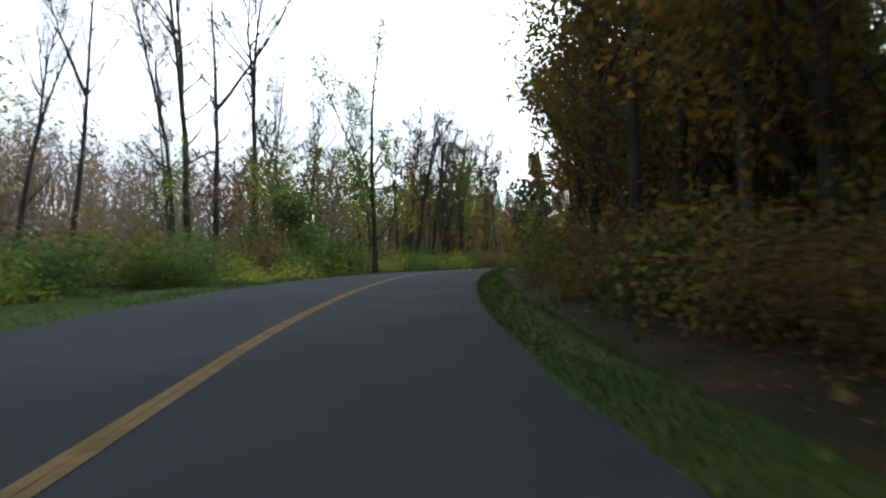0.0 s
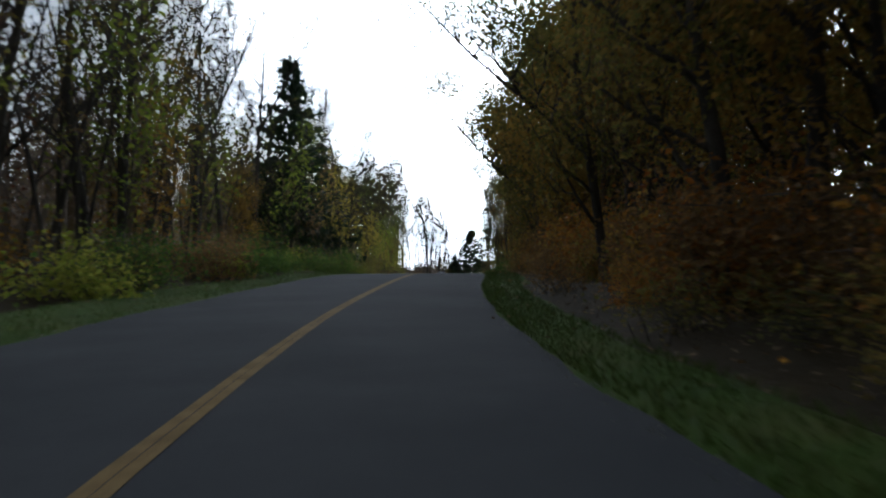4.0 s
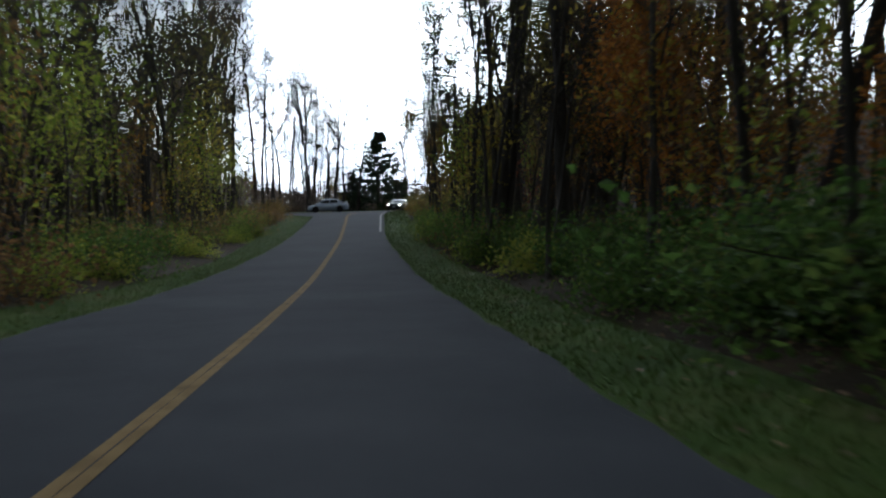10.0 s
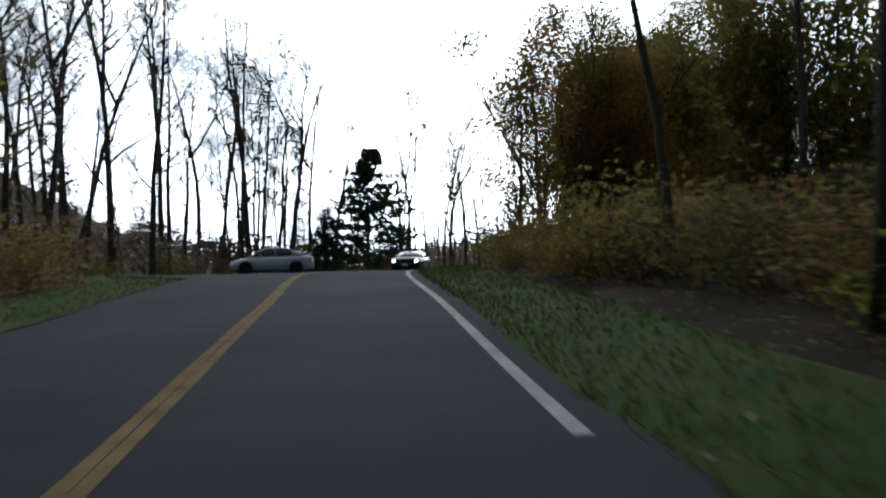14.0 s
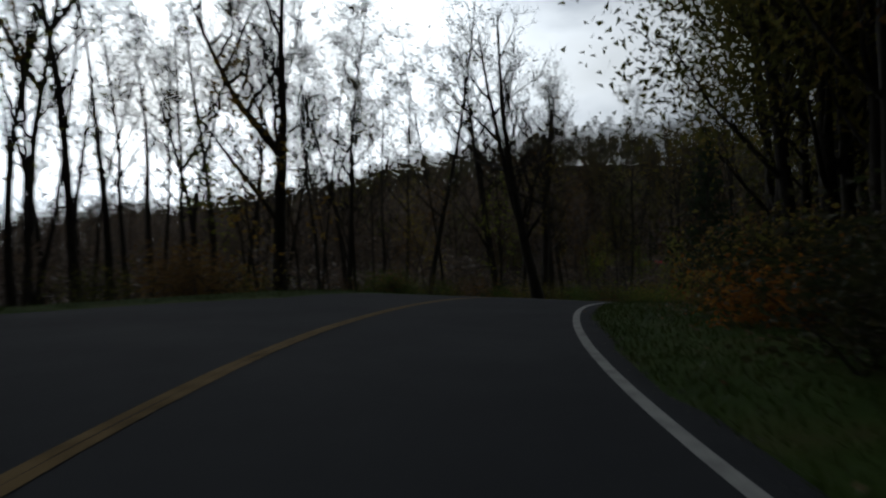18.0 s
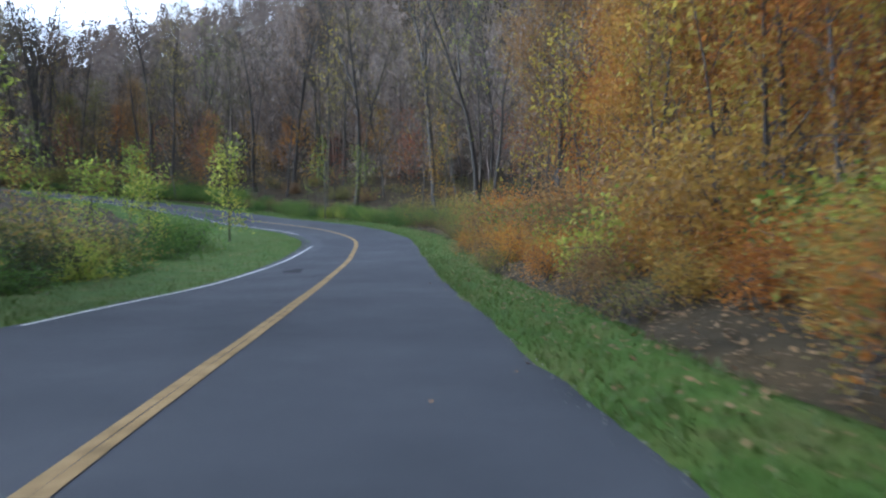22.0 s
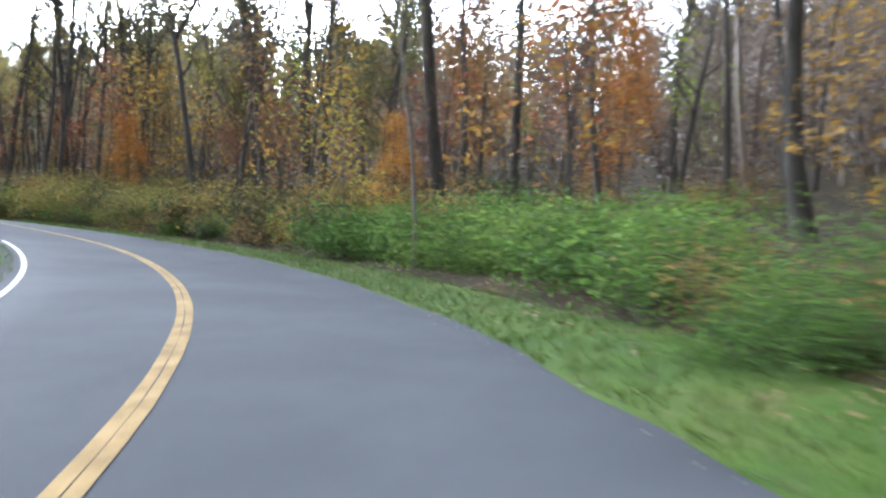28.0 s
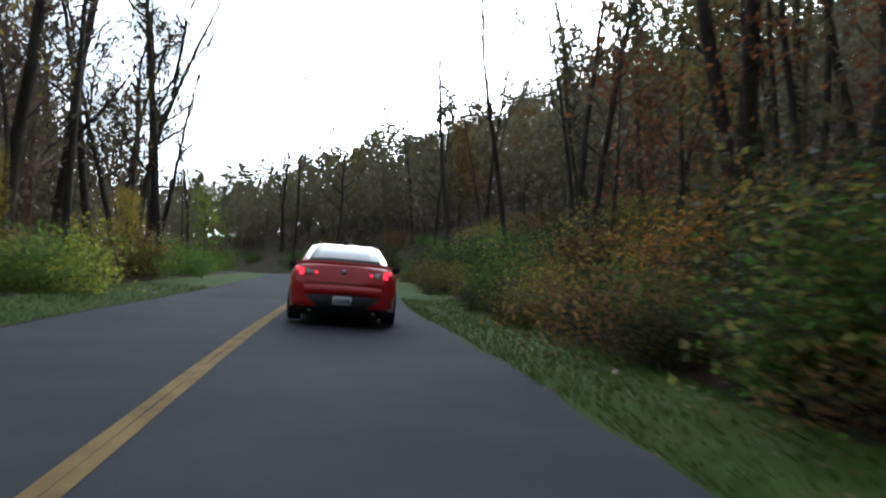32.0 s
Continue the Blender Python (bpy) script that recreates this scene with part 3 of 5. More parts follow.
class Kind:
    """A kind of plant in several shapes; the first use of each shape is the original, the others are copies."""

    def __init__(self, shapes):
        self.shapes, self.used = shapes, [False] * len(shapes)

    def put(self, rng, x, y, lo=0.8, hi=1.2, lean=2, sink=0.0, stretch=(0.9, 1.15), pick=None):
        k = rng.randrange(len(self.shapes)) if pick is None else pick
        if pick is None and not all(self.used):
            k = self.used.index(False)
        ob = stand(self.shapes[k], x, y, rng.uniform(lo, hi), rng.uniform(0, 6.28), (rng.gauss(0, lean), rng.gauss(0, lean)), rng.uniform(*stretch), sink, self.used[k])
        self.used[k] = True
        return ob

# ------------------------------------------------------------------ plants: kinds
BARE = Kind([tree(s, "bare_tree", "tall bare grey-brown tree with a few last leaves", "trees lining the road", lf, height=h, radius=r, limbs=l + 4, first=fi - .06, spread=.27, leaves=lv * 2, leaf_size=.11, fork=fk, subs=4, haze=1300)
             for s, h, r, l, fi, lv, fk, lf in ((1, 15, .15, 15, .38, 300, False, LEAF_YELLOW), (2, 17, .18, 16, .42, 260, True, LEAF_OLIVE), (3, 14, .12, 14, .32, 420, False, LEAF_OLIVE),
                                             (4, 16, .21, 18, .28, 300, True, LEAF_BROWN), (5, 13, .10, 13, .35, 200, False, LEAF_BROWN))])
LEAFY = Kind([tree(s, "autumn_tree", lab, "trees lining the road", lf, height=h, radius=r, limbs=22, first=.12, spread=.30, leaves=lv, leaf_size=.12, jitter=.62, fork=fk, subs=3)
              for s, h, r, lv, fk, lf, lab in ((11, 13, .18, 8600, False, LEAF_BROWN, "tree with dense brown autumn leaves"), (12, 15, .2, 9000, True, LEAF_OLIVE, "tall tree with dense olive-brown leaves"),
                                          (13, 11, .14, 7800, False, LEAF_OCHRE, "tree with dense ochre autumn leaves"), (14, 14, .16, 8600, True, LEAF_OLIVE, "tree with olive and brown autumn leaves"))])
GOLD = Kind([tree(s, "golden_tree", lab, "golden trees beside the road", lf, height=9, radius=.09, limbs=20, first=.08, spread=.30, leaves=7500, leaf_size=.09, jitter=.45, subs=3)
             for s, lf, lab in ((21, LEAF_ORANGE, "slender tree with orange autumn leaves"), (22, LEAF_YELLOW, "slender tree with yellow autumn leaves"), (23, LEAF_OCHRE, "slender tree with ochre autumn leaves"))])
SAPLING = Kind([tree(s, "sapling", "thin sapling with sparse leaves under the trees", "saplings in the wood", lf, height=6, radius=.04, limbs=11, first=.15, spread=.3, leaves=int(lv * 1.5), leaf_size=.11, subs=3, twigs=2)
                for s, lf, lv in ((31, LEAF_YELLOW, 300), (32, LEAF_OCHRE, 360), (33, LEAF_LIME, 340), (34, LEAF_RED, 300), (35, LEAF_BROWN, 260))])
YOUNG = Kind([tree(s, "young_tree", "slim young tree with thin upright branches, nearly bare", "young trees in the wood", lf, height=h, radius=.075, limbs=16, first=.3, spread=.22, leaves=lv, leaf_size=.1, subs=4, haze=900)
              for s, h, lv, lf in ((101, 11, 260, LEAF_YELLOW), (102, 13, 200, LEAF_OLIVE), (103, 12, 320, LEAF_LIME), (104, 12, 120, LEAF_BROWN))])
SNAG = Kind([tree(s, "dead_tree", "bare dead trunk with broken top and short branches", "dead trees behind the pull-off", LEAF_BROWN, height=12, radius=.19, limbs=12, first=.35, spread=.13, leaves=0, leaf_size=.1, subs=2, twigs=2) for s in (71, 72, 73)])
BIG = Kind([tree(s, "old_tree", "old broad tree with dark forked limbs, leafless", "old trees at the bend", LEAF_BROWN, height=15, radius=.3, limbs=20, first=.22, spread=.36, leaves=120, leaf_size=.13, fork=True, subs=6, twigs=4, haze=900) for s in (81, 82)])
PALE = Kind([tree(s, "pale_tree", "slim tree with pale grey bark", "pale trees on the slope", LEAF_YELLOW, bark=PALE_BARK, height=14, radius=.06, limbs=12, first=.45, spread=.2, leaves=160, leaf_size=.13) for s in (91, 92)])
POLE = Kind([tree(s, "tall_tree", "tall straight dark tree, branches only high up", "trees lining the road", lf, height=h, radius=r, limbs=14, first=.42, spread=.17, leaves=lv, leaf_size=.11, subs=4, twigs=3, haze=900)
             for s, h, r, lv, lf in ((121, 18, .19, 260, LEAF_OLIVE), (122, 20, .23, 160, LEAF_BROWN), (123, 17, .15, 320, LEAF_OLIVE))])
IVY = Kind([tree(131, "ivy_tree", "tall tree with its trunk wrapped in yellow-green creeper", "trees lining the road", LEAF_LIME, height=15, radius=.17, limbs=26, first=.06, spread=.16, leaves=6500, leaf_size=.11, jitter=.5, fork=True, subs=4, twigs=3, haze=900)])
BRIGHT = Kind([tree(s, "small_tree", "small tree with bright yellow-green leaves at the roadside", "small trees at the roadside", LEAF_LIME, height=h, radius=.05, limbs=13, first=.25, spread=.27, leaves=820, leaf_size=.11, jitter=.4, subs=4, twigs=3)
               for s, h in ((141, 4.6), (142, 4.0))])
FIR = Kind([conifer(41, "dark green conifer with drooping boughs", "conifers", 13, .2, 4.9, .06, 1.4, .22), conifer(42, "dark green conifer with drooping boughs", "conifers", 11, .18, 4.3, .1, .65), conifer(43, "broad dark green conifer behind the pull-off", "conifers", 13, .24, 6.2, .04, 1.15, .25)])
BUSH_G = Kind([shrub(s, "green_shrub", "dense green shrub at the edge of the wood", "shrubs beside the verge", LEAF_GREEN, 1.6, 1.8, 11, 2700, .078) for s in (51, 52, 53)])
BUSH_L = Kind([shrub(s, "yellow_green_shrub", "yellow-green leafy shrub at the edge of the wood", "shrubs beside the verge", LEAF_LIME, 1.3, 1.5, 9, 1400, .1) for s in (54, 55)])
# shrubs whose shade is painted in by the darkened leaf
BUSH_K = Kind([shrub(s, "dark_shrub", "green and brown shrub with deep shade put into its leaf colour", "shrubs beside the verge", LEAF_SHADED, 1.8, 1.9, 12, 2200, .08) for s in (64, 65)])
BUSH_O = Kind([shrub(s, "orange_shrub", "orange and brown leafy shrub", "shrubs beside the verge", lf, 2.1, 1.9, 12, 2000, .09) for s, lf in ((56, LEAF_OCHRE), (57, LEAF_BROWN), (58, LEAF_ORANGE))])
BUSH_D = Kind([shrub(s, "olive_shrub", "olive and brown leafy shrub in the shade", "shrubs beside the verge", lf, 2.1, 2.0, 11, 1700, .1) for s, lf in ((59, LEAF_OLIVE), (60, LEAF_BROWN))])
BUSH_B = Kind([shrub(s, "brown_brush", "tangled brown brush with few leaves", "brush under the trees", lf, 1.8, 2.0, 18, 700, .085) for s, lf in ((61, LEAF_BROWN), (62, LEAF_OLIVE), (63, LEAF_OLIVE))])

rng = random.Random(7)


def clear(x, y, margin):
    dx, dy = FIELD[0] - x, FIELD[1] - y
    d = np.hypot(dx, dy)
    k = int(d.argmin())
    lat = -(dx[k] * FIELD[3][k] + dy[k] * FIELD[4][k])
    return d[k] - (FIELD[7][k] if lat > 0 else FIELD[8][k]) > margin


def edge(u, side, off):
    """Plan point off metres beyond the asphalt's edge on one side (1 right, -1 left)."""
    w = np.interp(u, SU, WIDE_R if side > 0 else WIDE_L)
    return at(u, side * (w + off))


def row(kind, u0, u1, side, near, far, count, margin=2.0, power=1.4, **kw):
    made = 0
    for k in range(count * 3):
        if made >= count:
            break
        u = u0 + (u1 - u0) * ((made + rng.random()) / count)
        off = near + (far - near) * rng.random() ** power
        x, y = edge(u, side, off)
        if not clear(x, y, margin):
            continue
        kind.put(rng, float(x), float(y), **kw)
        made += 1


R, L = 1, -1
# first bend and the straight, right side: dense leafy wall, then tall trunks
row(LEAFY, -1.5, 10.2, R, 4.2, 8.5, 48, 3.8, lo=.9, hi=1.2)
row(LEAFY, 0.8, 6.0, R, 3.3, 4.2, 9, 3.1, lo=.75, hi=.9)
row(LEAFY, -1, 9.8, R, 8, 20, 28, 3.2, lo=.95, hi=1.25)
row(BUSH_O, 4.2, 9.4, R, 3.6, 5.6, 36, 3.3, lo=.9, hi=1.3)
row(GOLD, 7.4, 9.8, R, 4.5, 8, 6, 3.8, lo=.55, hi=.8, pick=2)
row(BUSH_D, -1, 8.6, R, 3.0, 5.2, 32, 2.6)
row(BUSH_G, -0.5, 2.5, R, 2.6, 4, 6, 2.3)
row(BUSH_G, 9.5, 10.9, R, 2.7, 4.4, 9, 2.4, lo=1.0, hi=1.4)
row(BUSH_G, 10.5, 14, R, 2.5, 5, 18, 2.2)
row(BUSH_B, 7, 15.5, R, 2.6, 12, 44, 2.3)
row(BARE, 9.0, 15.8, R, 4.2, 26, 26, 3.8, lo=.9, hi=1.2)
row(POLE, 9.4, 16.2, R, 4.4, 24, 46, 3.8, lo=.85, hi=1.1)
row(LEAFY, 12.2, 13.6, R, 8, 16, 5, 6, lo=.9, hi=1.15, pick=1)
row(POLE, 12.0, 14.6, R, 4.6, 10, 10, 4, lo=.9, hi=1.2)
row(SAPLING, 9.5, 13.6, R, 4.5, 12, 14, 3.6, lo=.9, hi=1.4, pick=4)
row(GOLD, 9.6, 12.6, R, 5, 12, 6, 4.4, lo=.6, hi=.9, pick=0)
row(LEAFY, 9.2, 12.0, R, 9, 18, 8, 6, lo=.85, hi=1.1)
row(LEAFY, 9.0, 10.4, R, 4.2, 8, 4, 3.8, lo=.75, hi=1.0)
row(LEAFY, 8.2, 9.7, R, 3.7, 4.8, 5, 3.4, lo=.95, hi=1.1, pick=1)
row(LEAFY, 7.0, 8.6, R, 6, 10, 5, 5.4, lo=1.0, hi=1.2, pick=3)
row(YOUNG, 10, 15.6, R, 5, 18, 20, 4.4, lo=.8, hi=1.1)
row(YOUNG, 10.2, 15.2, R, 2.7, 4.2, 15, 2.4, lo=.9, hi=1.2)
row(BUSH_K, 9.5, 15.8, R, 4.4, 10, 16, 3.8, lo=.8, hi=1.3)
row(BUSH_G, 10, 15.6, R, 3.2, 6, 12, 2.6, lo=.8, hi=1.2)
row(BUSH_L, 10, 15.6, R, 2.8, 5, 9, 2.4, lo=.8, hi=1.2)
row(SAPLING, 8, 15, R, 3.0, 12, 26, 2.6)
# left side up to the pull-off
row(BARE, -0.5, 3.6, L, 7, 26, 9, 5, lo=.7, hi=1.0)
row(SAPLING, -1, 4.5, L, 3.0, 12, 14, 2.6, pick=2)
row(BUSH_G, .8, 5, L, 2.6, 6, 12, 2.2, lo=.8, hi=1.5)
row(BUSH_L, .8, 5.5, L, 2.4, 5.5, 10, 2.0, lo=.7, hi=1.2)
row(BARE, 3.4, 6.5, L, 5, 24, 14, 4.2, lo=.6, hi=.85)
row(YOUNG, 4.5, 9, L, 7, 22, 22, 6, lo=.5, hi=.8)
row(BARE, 4.8, 7.4, L, 4, 11, 14, 3.4, lo=.75, hi=1.0)
row(YOUNG, 4.8, 7.4, L, 4, 12, 14, 3.4, lo=.85, hi=1.1)
row(BARE, 6.5, 12.4, L, 6, 26, 24, 5.2, lo=.7, hi=1.0)
row(BARE, 11.8, 14.6, L, 5, 20, 18, 4.2, lo=.7, hi=1.0)
row(BARE, 14.6, 16.4, L, 6, 22, 10, 4.8, lo=1.1, hi=1.45)
row(POLE, 11.4, 15.0, L, 5.2, 16, 8, 4.4, lo=.5, hi=.66)
row(SAPLING, 3, 14.3, L, 2.4, 12, 38, 2.0)
row(BUSH_L, -0.5, 13, L, 2.0, 4.5, 16, 1.8)
row(BUSH_G, -0.5, 13, L, 2.2, 7, 22, 1.9)
row(BUSH_D, 0, 14.2, L, 2.4, 8, 28, 2.0)
row(BUSH_B, 0, 14.4, L, 2.6, 16, 34, 2.2)
row(BUSH_O, 3, 6, L, 5, 10, 4, 3.6)
row(BARE, 8.5, 15.2, L, 5.5, 16, 20, 4.8, lo=1.0, hi=1.3)
row(LEAFY, 6.0, 14.0, L, 12, 24, 5, 6, lo=.6, hi=.85)
MOUND = Kind([tree(111, "green_tree", "low broad tree with a rounded green crown", "trees lining the road", LEAF_GREEN, height=4.6, radius=.09, limbs=26, first=.06, spread=.42, leaves=6500, leaf_size=.11, jitter=.3, subs=4)])
MOUND.put(rng, -6.9, 36.0, 1.05, 1.05, stretch=(.72, .74))
for x, y, s in ((-12.4, 38.6, 1.1), (-15.7, 45.9, 1.15), (-12.1, 43.0, 1.15), (-11.6, 49.5, 1.2), (-11.5, 55.7, .95)):
    BARE.put(rng, x, y, s, s, lean=1)
for x, y, s in ((-6.4, 32.6, 1.0), (-9.4, 37.0, 1.2)):
    BUSH_G.put(rng, x, y, s, s)
for x, y, s in ((-6.0, 25.5, .9), (-5.6, 30.0, 1.0), (-5.6, 52.0, 1.1), (-7.4, 28.0, .9)):
    BUSH_L.put(rng, x, y, s, s)
for x, y, s in ((1.5, 67.6, 1.5), (2.4, 69.2, 1.3), (3.6, 73.0, 1.2), (-1.0, 61.0, 1.0), (-2.4, 57.0, .9)):
    SAPLING.put(rng, x, y, s, s, pick=2)
for x, y, s in ((2.2, 77.0, .62), (8.6, 90.0, .6), (-6.0, 66.0, .5)):
    GOLD.put(rng, x, y, s, s, pick=2)
row(YOUNG, 8.5, 12.6, L, 5.5, 18, 28, 4.8, lo=.8, hi=1.15)
row(YOUNG, 11.6, 15.0, L, 4.8, 14, 26, 4.0, lo=.75, hi=1.1)
row(SAPLING, 11.5, 16.2, L, 2.8, 9, 16, 2.4, lo=1.0, hi=1.4, pick=2)
row(YOUNG, 15.0, 19.2, L, 6, 22, 7, 4.4, lo=.75, hi=1.1)
row(YOUNG, 18.5, 21.4, L, 5, 18, 22, 4.4, lo=.95, hi=1.3)
row(YOUNG, 25.5, 33.5, R, 4, 24, 22, 3.4, lo=.9, hi=1.3)
row(YOUNG, 32.4, 40, L, 4.5, 14, 26, 3.8, lo=1.05, hi=1.4)
# behind the pull-off: thin rows of bare trunks against the sky
row(SNAG, 15.2, 19.6, L, 7, 20, 11, 5, lo=.85, hi=1.15)
row(BARE, 15.4, 18.2, L, 7, 26, 14, 5, lo=1.05, hi=1.4)
row(POLE, 15.2, 18.2, L, 7, 22, 9, 5, lo=.85, hi=1.1)
row(BARE, 18.2, 21.5, L, 6, 24, 17, 5, lo=.9, hi=1.2)
row(BUSH_B, 14.4, 22, L, 2.4, 9, 42, 2.1, lo=.7, hi=1.05)
row(BUSH_D, 15, 21.5, L, 3, 9, 7, 2.4)
row(SAPLING, 18, 22.3, L, 3, 12, 10, 2.4)
# inside of the right-hand bend
row(LEAFY, 17.0, 18.8, R, 3.9, 6.0, 11, 3.6, lo=.58, hi=.75)
row(LEAFY, 18.6, 21.0, R, 4.4, 9.5, 12, 4.0, lo=.8, hi=1.1, pick=1)
row(LEAFY, 18.6, 21.0, R, 4.4, 9.5, 10, 4.0, lo=.8, hi=1.1, pick=3)
row(LEAFY, 19.1, 20.7, R, 3.6, 5, 7, 3.3, lo=.85, hi=1.05, pick=3)
row(LEAFY, 16.9, 18.8, R, 5.2, 9.5, 13, 4.8, lo=.58, hi=.75)
row(LEAFY, 18.8, 21.0, R, 9, 18, 8, 3.4)
row(BUSH_D, 14.8, 20.6, R, 3.0, 7, 20, 2.6)
row(BUSH_D, 20.4, 22, R, 3.4, 6, 7, 2.8)
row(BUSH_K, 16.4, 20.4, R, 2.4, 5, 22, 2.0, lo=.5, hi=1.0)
row(BUSH_B, 15, 21, R, 3.0, 10, 14, 2.6)
for u, o, s, k in ((16.7, 3.0, .8, 2), (17.0, 3.8, .66, 1), (17.3, 4.4, .7, 3)):
    x, y = edge(u, R, o)
    LEAFY.put(rng, float(x), float(y), s, s, pick=k)
# downhill stretch: golden trees on the right, shrubs on the left
row(GOLD, 22.0, 24.2, R, 5.2, 9, 8, 4.6, lo=.62, hi=.98, pick=0)
row(LEAFY, 20.9, 22.6, R, 5.4, 9, 6, 4.8, lo=.7, hi=.95, pick=0)
row(GOLD, 21.8, 24.2, R, 5.2, 9, 5, 4.6, lo=.55, hi=.9, pick=2)
row(SAPLING, 22.0, 24.4, L, 5, 10, 8, 4.4, lo=.6, hi=.85, pick=2)
row(LEAFY, 21, 25.4, R, 6.5, 13, 12, 5.4, lo=.7, hi=1.0, pick=0)
row(GOLD, 22.5, 26.5, R, 8, 18, 10, 4, lo=.7, hi=.95, pick=0)
row(LEAFY, 21, 26, R, 8, 22, 14, 4.0, pick=0)
row(BUSH_O, 21.0, 25.4, R, 3.8, 6.5, 30, 3.5, lo=.8, hi=1.35)
row(BUSH_D, 21.3, 26.4, R, 3, 9, 16, 2.4)
row(BUSH_G, 23.6, 26.2, R, 3.4, 5.2, 8, 3.0)
row(BUSH_B, 24, 27, R, 3, 10, 12, 2.4)
row(BUSH_L, 22.2, 24.6, L, 4.4, 9, 9, 3.8, lo=1.1, hi=1.7)
row(BUSH_D, 22.6, 24.6, L, 5.0, 9, 9, 4.4, lo=1.1, hi=1.6, pick=0)
row(BUSH_B, 20.4, 22.5, L, 3.0, 6, 8, 2.6, lo=.5, hi=.8, pick=1)
row(BUSH_G, 20.4, 23.4, L, 3.0, 6, 9, 2.6, lo=.5, hi=.9)
row(BUSH_K, 21.0, 25.6, L, 4.6, 12, 14, 3.8, lo=.6, hi=1.0)
row(YOUNG, 20.6, 24.6, L, 6, 20, 22, 5, lo=.7, hi=1.05)
row(BARE, 21, 25, L, 9, 24, 12, 7, lo=.7, hi=1.0)
row(BUSH_G, 21.5, 24.5, L, 3.4, 6, 7, 3.0, lo=.7, hi=1.0)
row(BUSH_B, 21, 26, L, 6, 16, 12, 3.6)
row(SAPLING, 24, 29, L, 10, 22, 10, 6.0)
# left-hand bend: open trunks on the slope, green brush at the foot
row(BARE, 25.3, 34.5, R, 4.4, 30, 48, 3.8, power=1.1, lo=.85, hi=1.25)
row(SAPLING, 25.4, 33.5, R, 4.0, 20, 14, 3.4)
for k, n in ((1, 14), (3, 16), (4, 14)):
    row(SAPLING, 25.4, 34, R, 4.0, 20, n, 3.4, lo=.8, hi=1.3, pick=k)
row(BUSH_G, 26.6, 28.6, R, 1.5, 3.4, 22, 1.3, lo=.45, hi=.8)
row(BUSH_G, 28.8, 29.9, R, 2.6, 5.0, 18, 2.2, lo=.8, hi=1.05)
row(BUSH_G, 29.0, 34, R, 2.6, 5.5, 6, 2.2)
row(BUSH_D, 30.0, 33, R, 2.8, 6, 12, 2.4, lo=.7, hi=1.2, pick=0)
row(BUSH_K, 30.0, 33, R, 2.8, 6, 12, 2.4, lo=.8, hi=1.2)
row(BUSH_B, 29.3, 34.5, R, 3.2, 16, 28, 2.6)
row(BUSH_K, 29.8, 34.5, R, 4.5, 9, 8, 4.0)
row(BUSH_O, 29.6, 34.0, R, 3.0, 7, 5, 2.6, lo=.6, hi=1.05)
row(BUSH_O, 29.6, 34.0, R, 3.0, 7, 14, 2.6, lo=.6, hi=1.05, pick=1)
row(GOLD, 30.0, 32.4, R, 4.6, 8, 2, 4.0, lo=.34, hi=.5, pick=0)
row(GOLD, 30.0, 32.4, R, 4.6, 8, 1, 4.0, lo=.34, hi=.5, pick=2)
row(BUSH_D, 30, 34.5, R, 4, 8, 5, 3.2, pick=0)
row(SAPLING, 29.5, 34, R, 5, 14, 14, 4.4, lo=.7, hi=1.2, pick=3)
row(GOLD, 28.6, 31.6, R, 9, 18, 3, 7, lo=.5, hi=.7, pick=0)
row(LEAFY, 29.8, 32.5, R, 10, 18, 4, 7, lo=.5, hi=.75)
row(LEAFY, 33.0, 38, R, 10, 24, 7, 6.0, lo=.6, hi=.85)
row(BUSH_O, 29.4, 32, R, 5.5, 9, 6, 5.0, lo=.6, hi=.9)
row(BARE, 33.4, 38, L, 5.5, 24, 30, 4.6, lo=1.0, hi=1.35)
row(POLE, 34, 40, L, 5.0, 14, 11, 4, lo=.85, hi=1.1)
row(GOLD, 33.6, 35.2, L, 4.2, 6, 2, 3.4, lo=.35, hi=.45, pick=1)
row(BUSH_L, 31.5, 36, L, 3.2, 5.5, 11, 2.6)
row(BUSH_D, 30.5, 38, L, 3.6, 9, 14, 3)
row(BARE, 31, 40, R, 4.4, 26, 24, 3.8, lo=.95, hi=1.25)
row(POLE, 33.4, 39, R, 5, 16, 12, 4.4, lo=.95, hi=1.2)
row(BUSH_G, 33, 40, L, 2.4, 5, 12, 2.2)
row(BUSH_K, 33.8, 40, R, 3.0, 6.5, 14, 2.6)
row(POLE, 28.8, 36, R, 5, 22, 20, 4.4, lo=.75, hi=1.0)

row(BUSH_G, 34.5, 41, R, 3.2, 12, 22, 2.8, lo=.8, hi=1.3)
row(BUSH_D, 34.5, 41, R, 5, 16, 16, 4.2, lo=.8, hi=1.3)
row(BUSH_G, 35, 41, L, 3.2, 12, 16, 2.8, lo=.8, hi=1.3)
row(BUSH_D, 34.5, 41, L, 5, 16, 16, 4.2, lo=.8, hi=1.3)
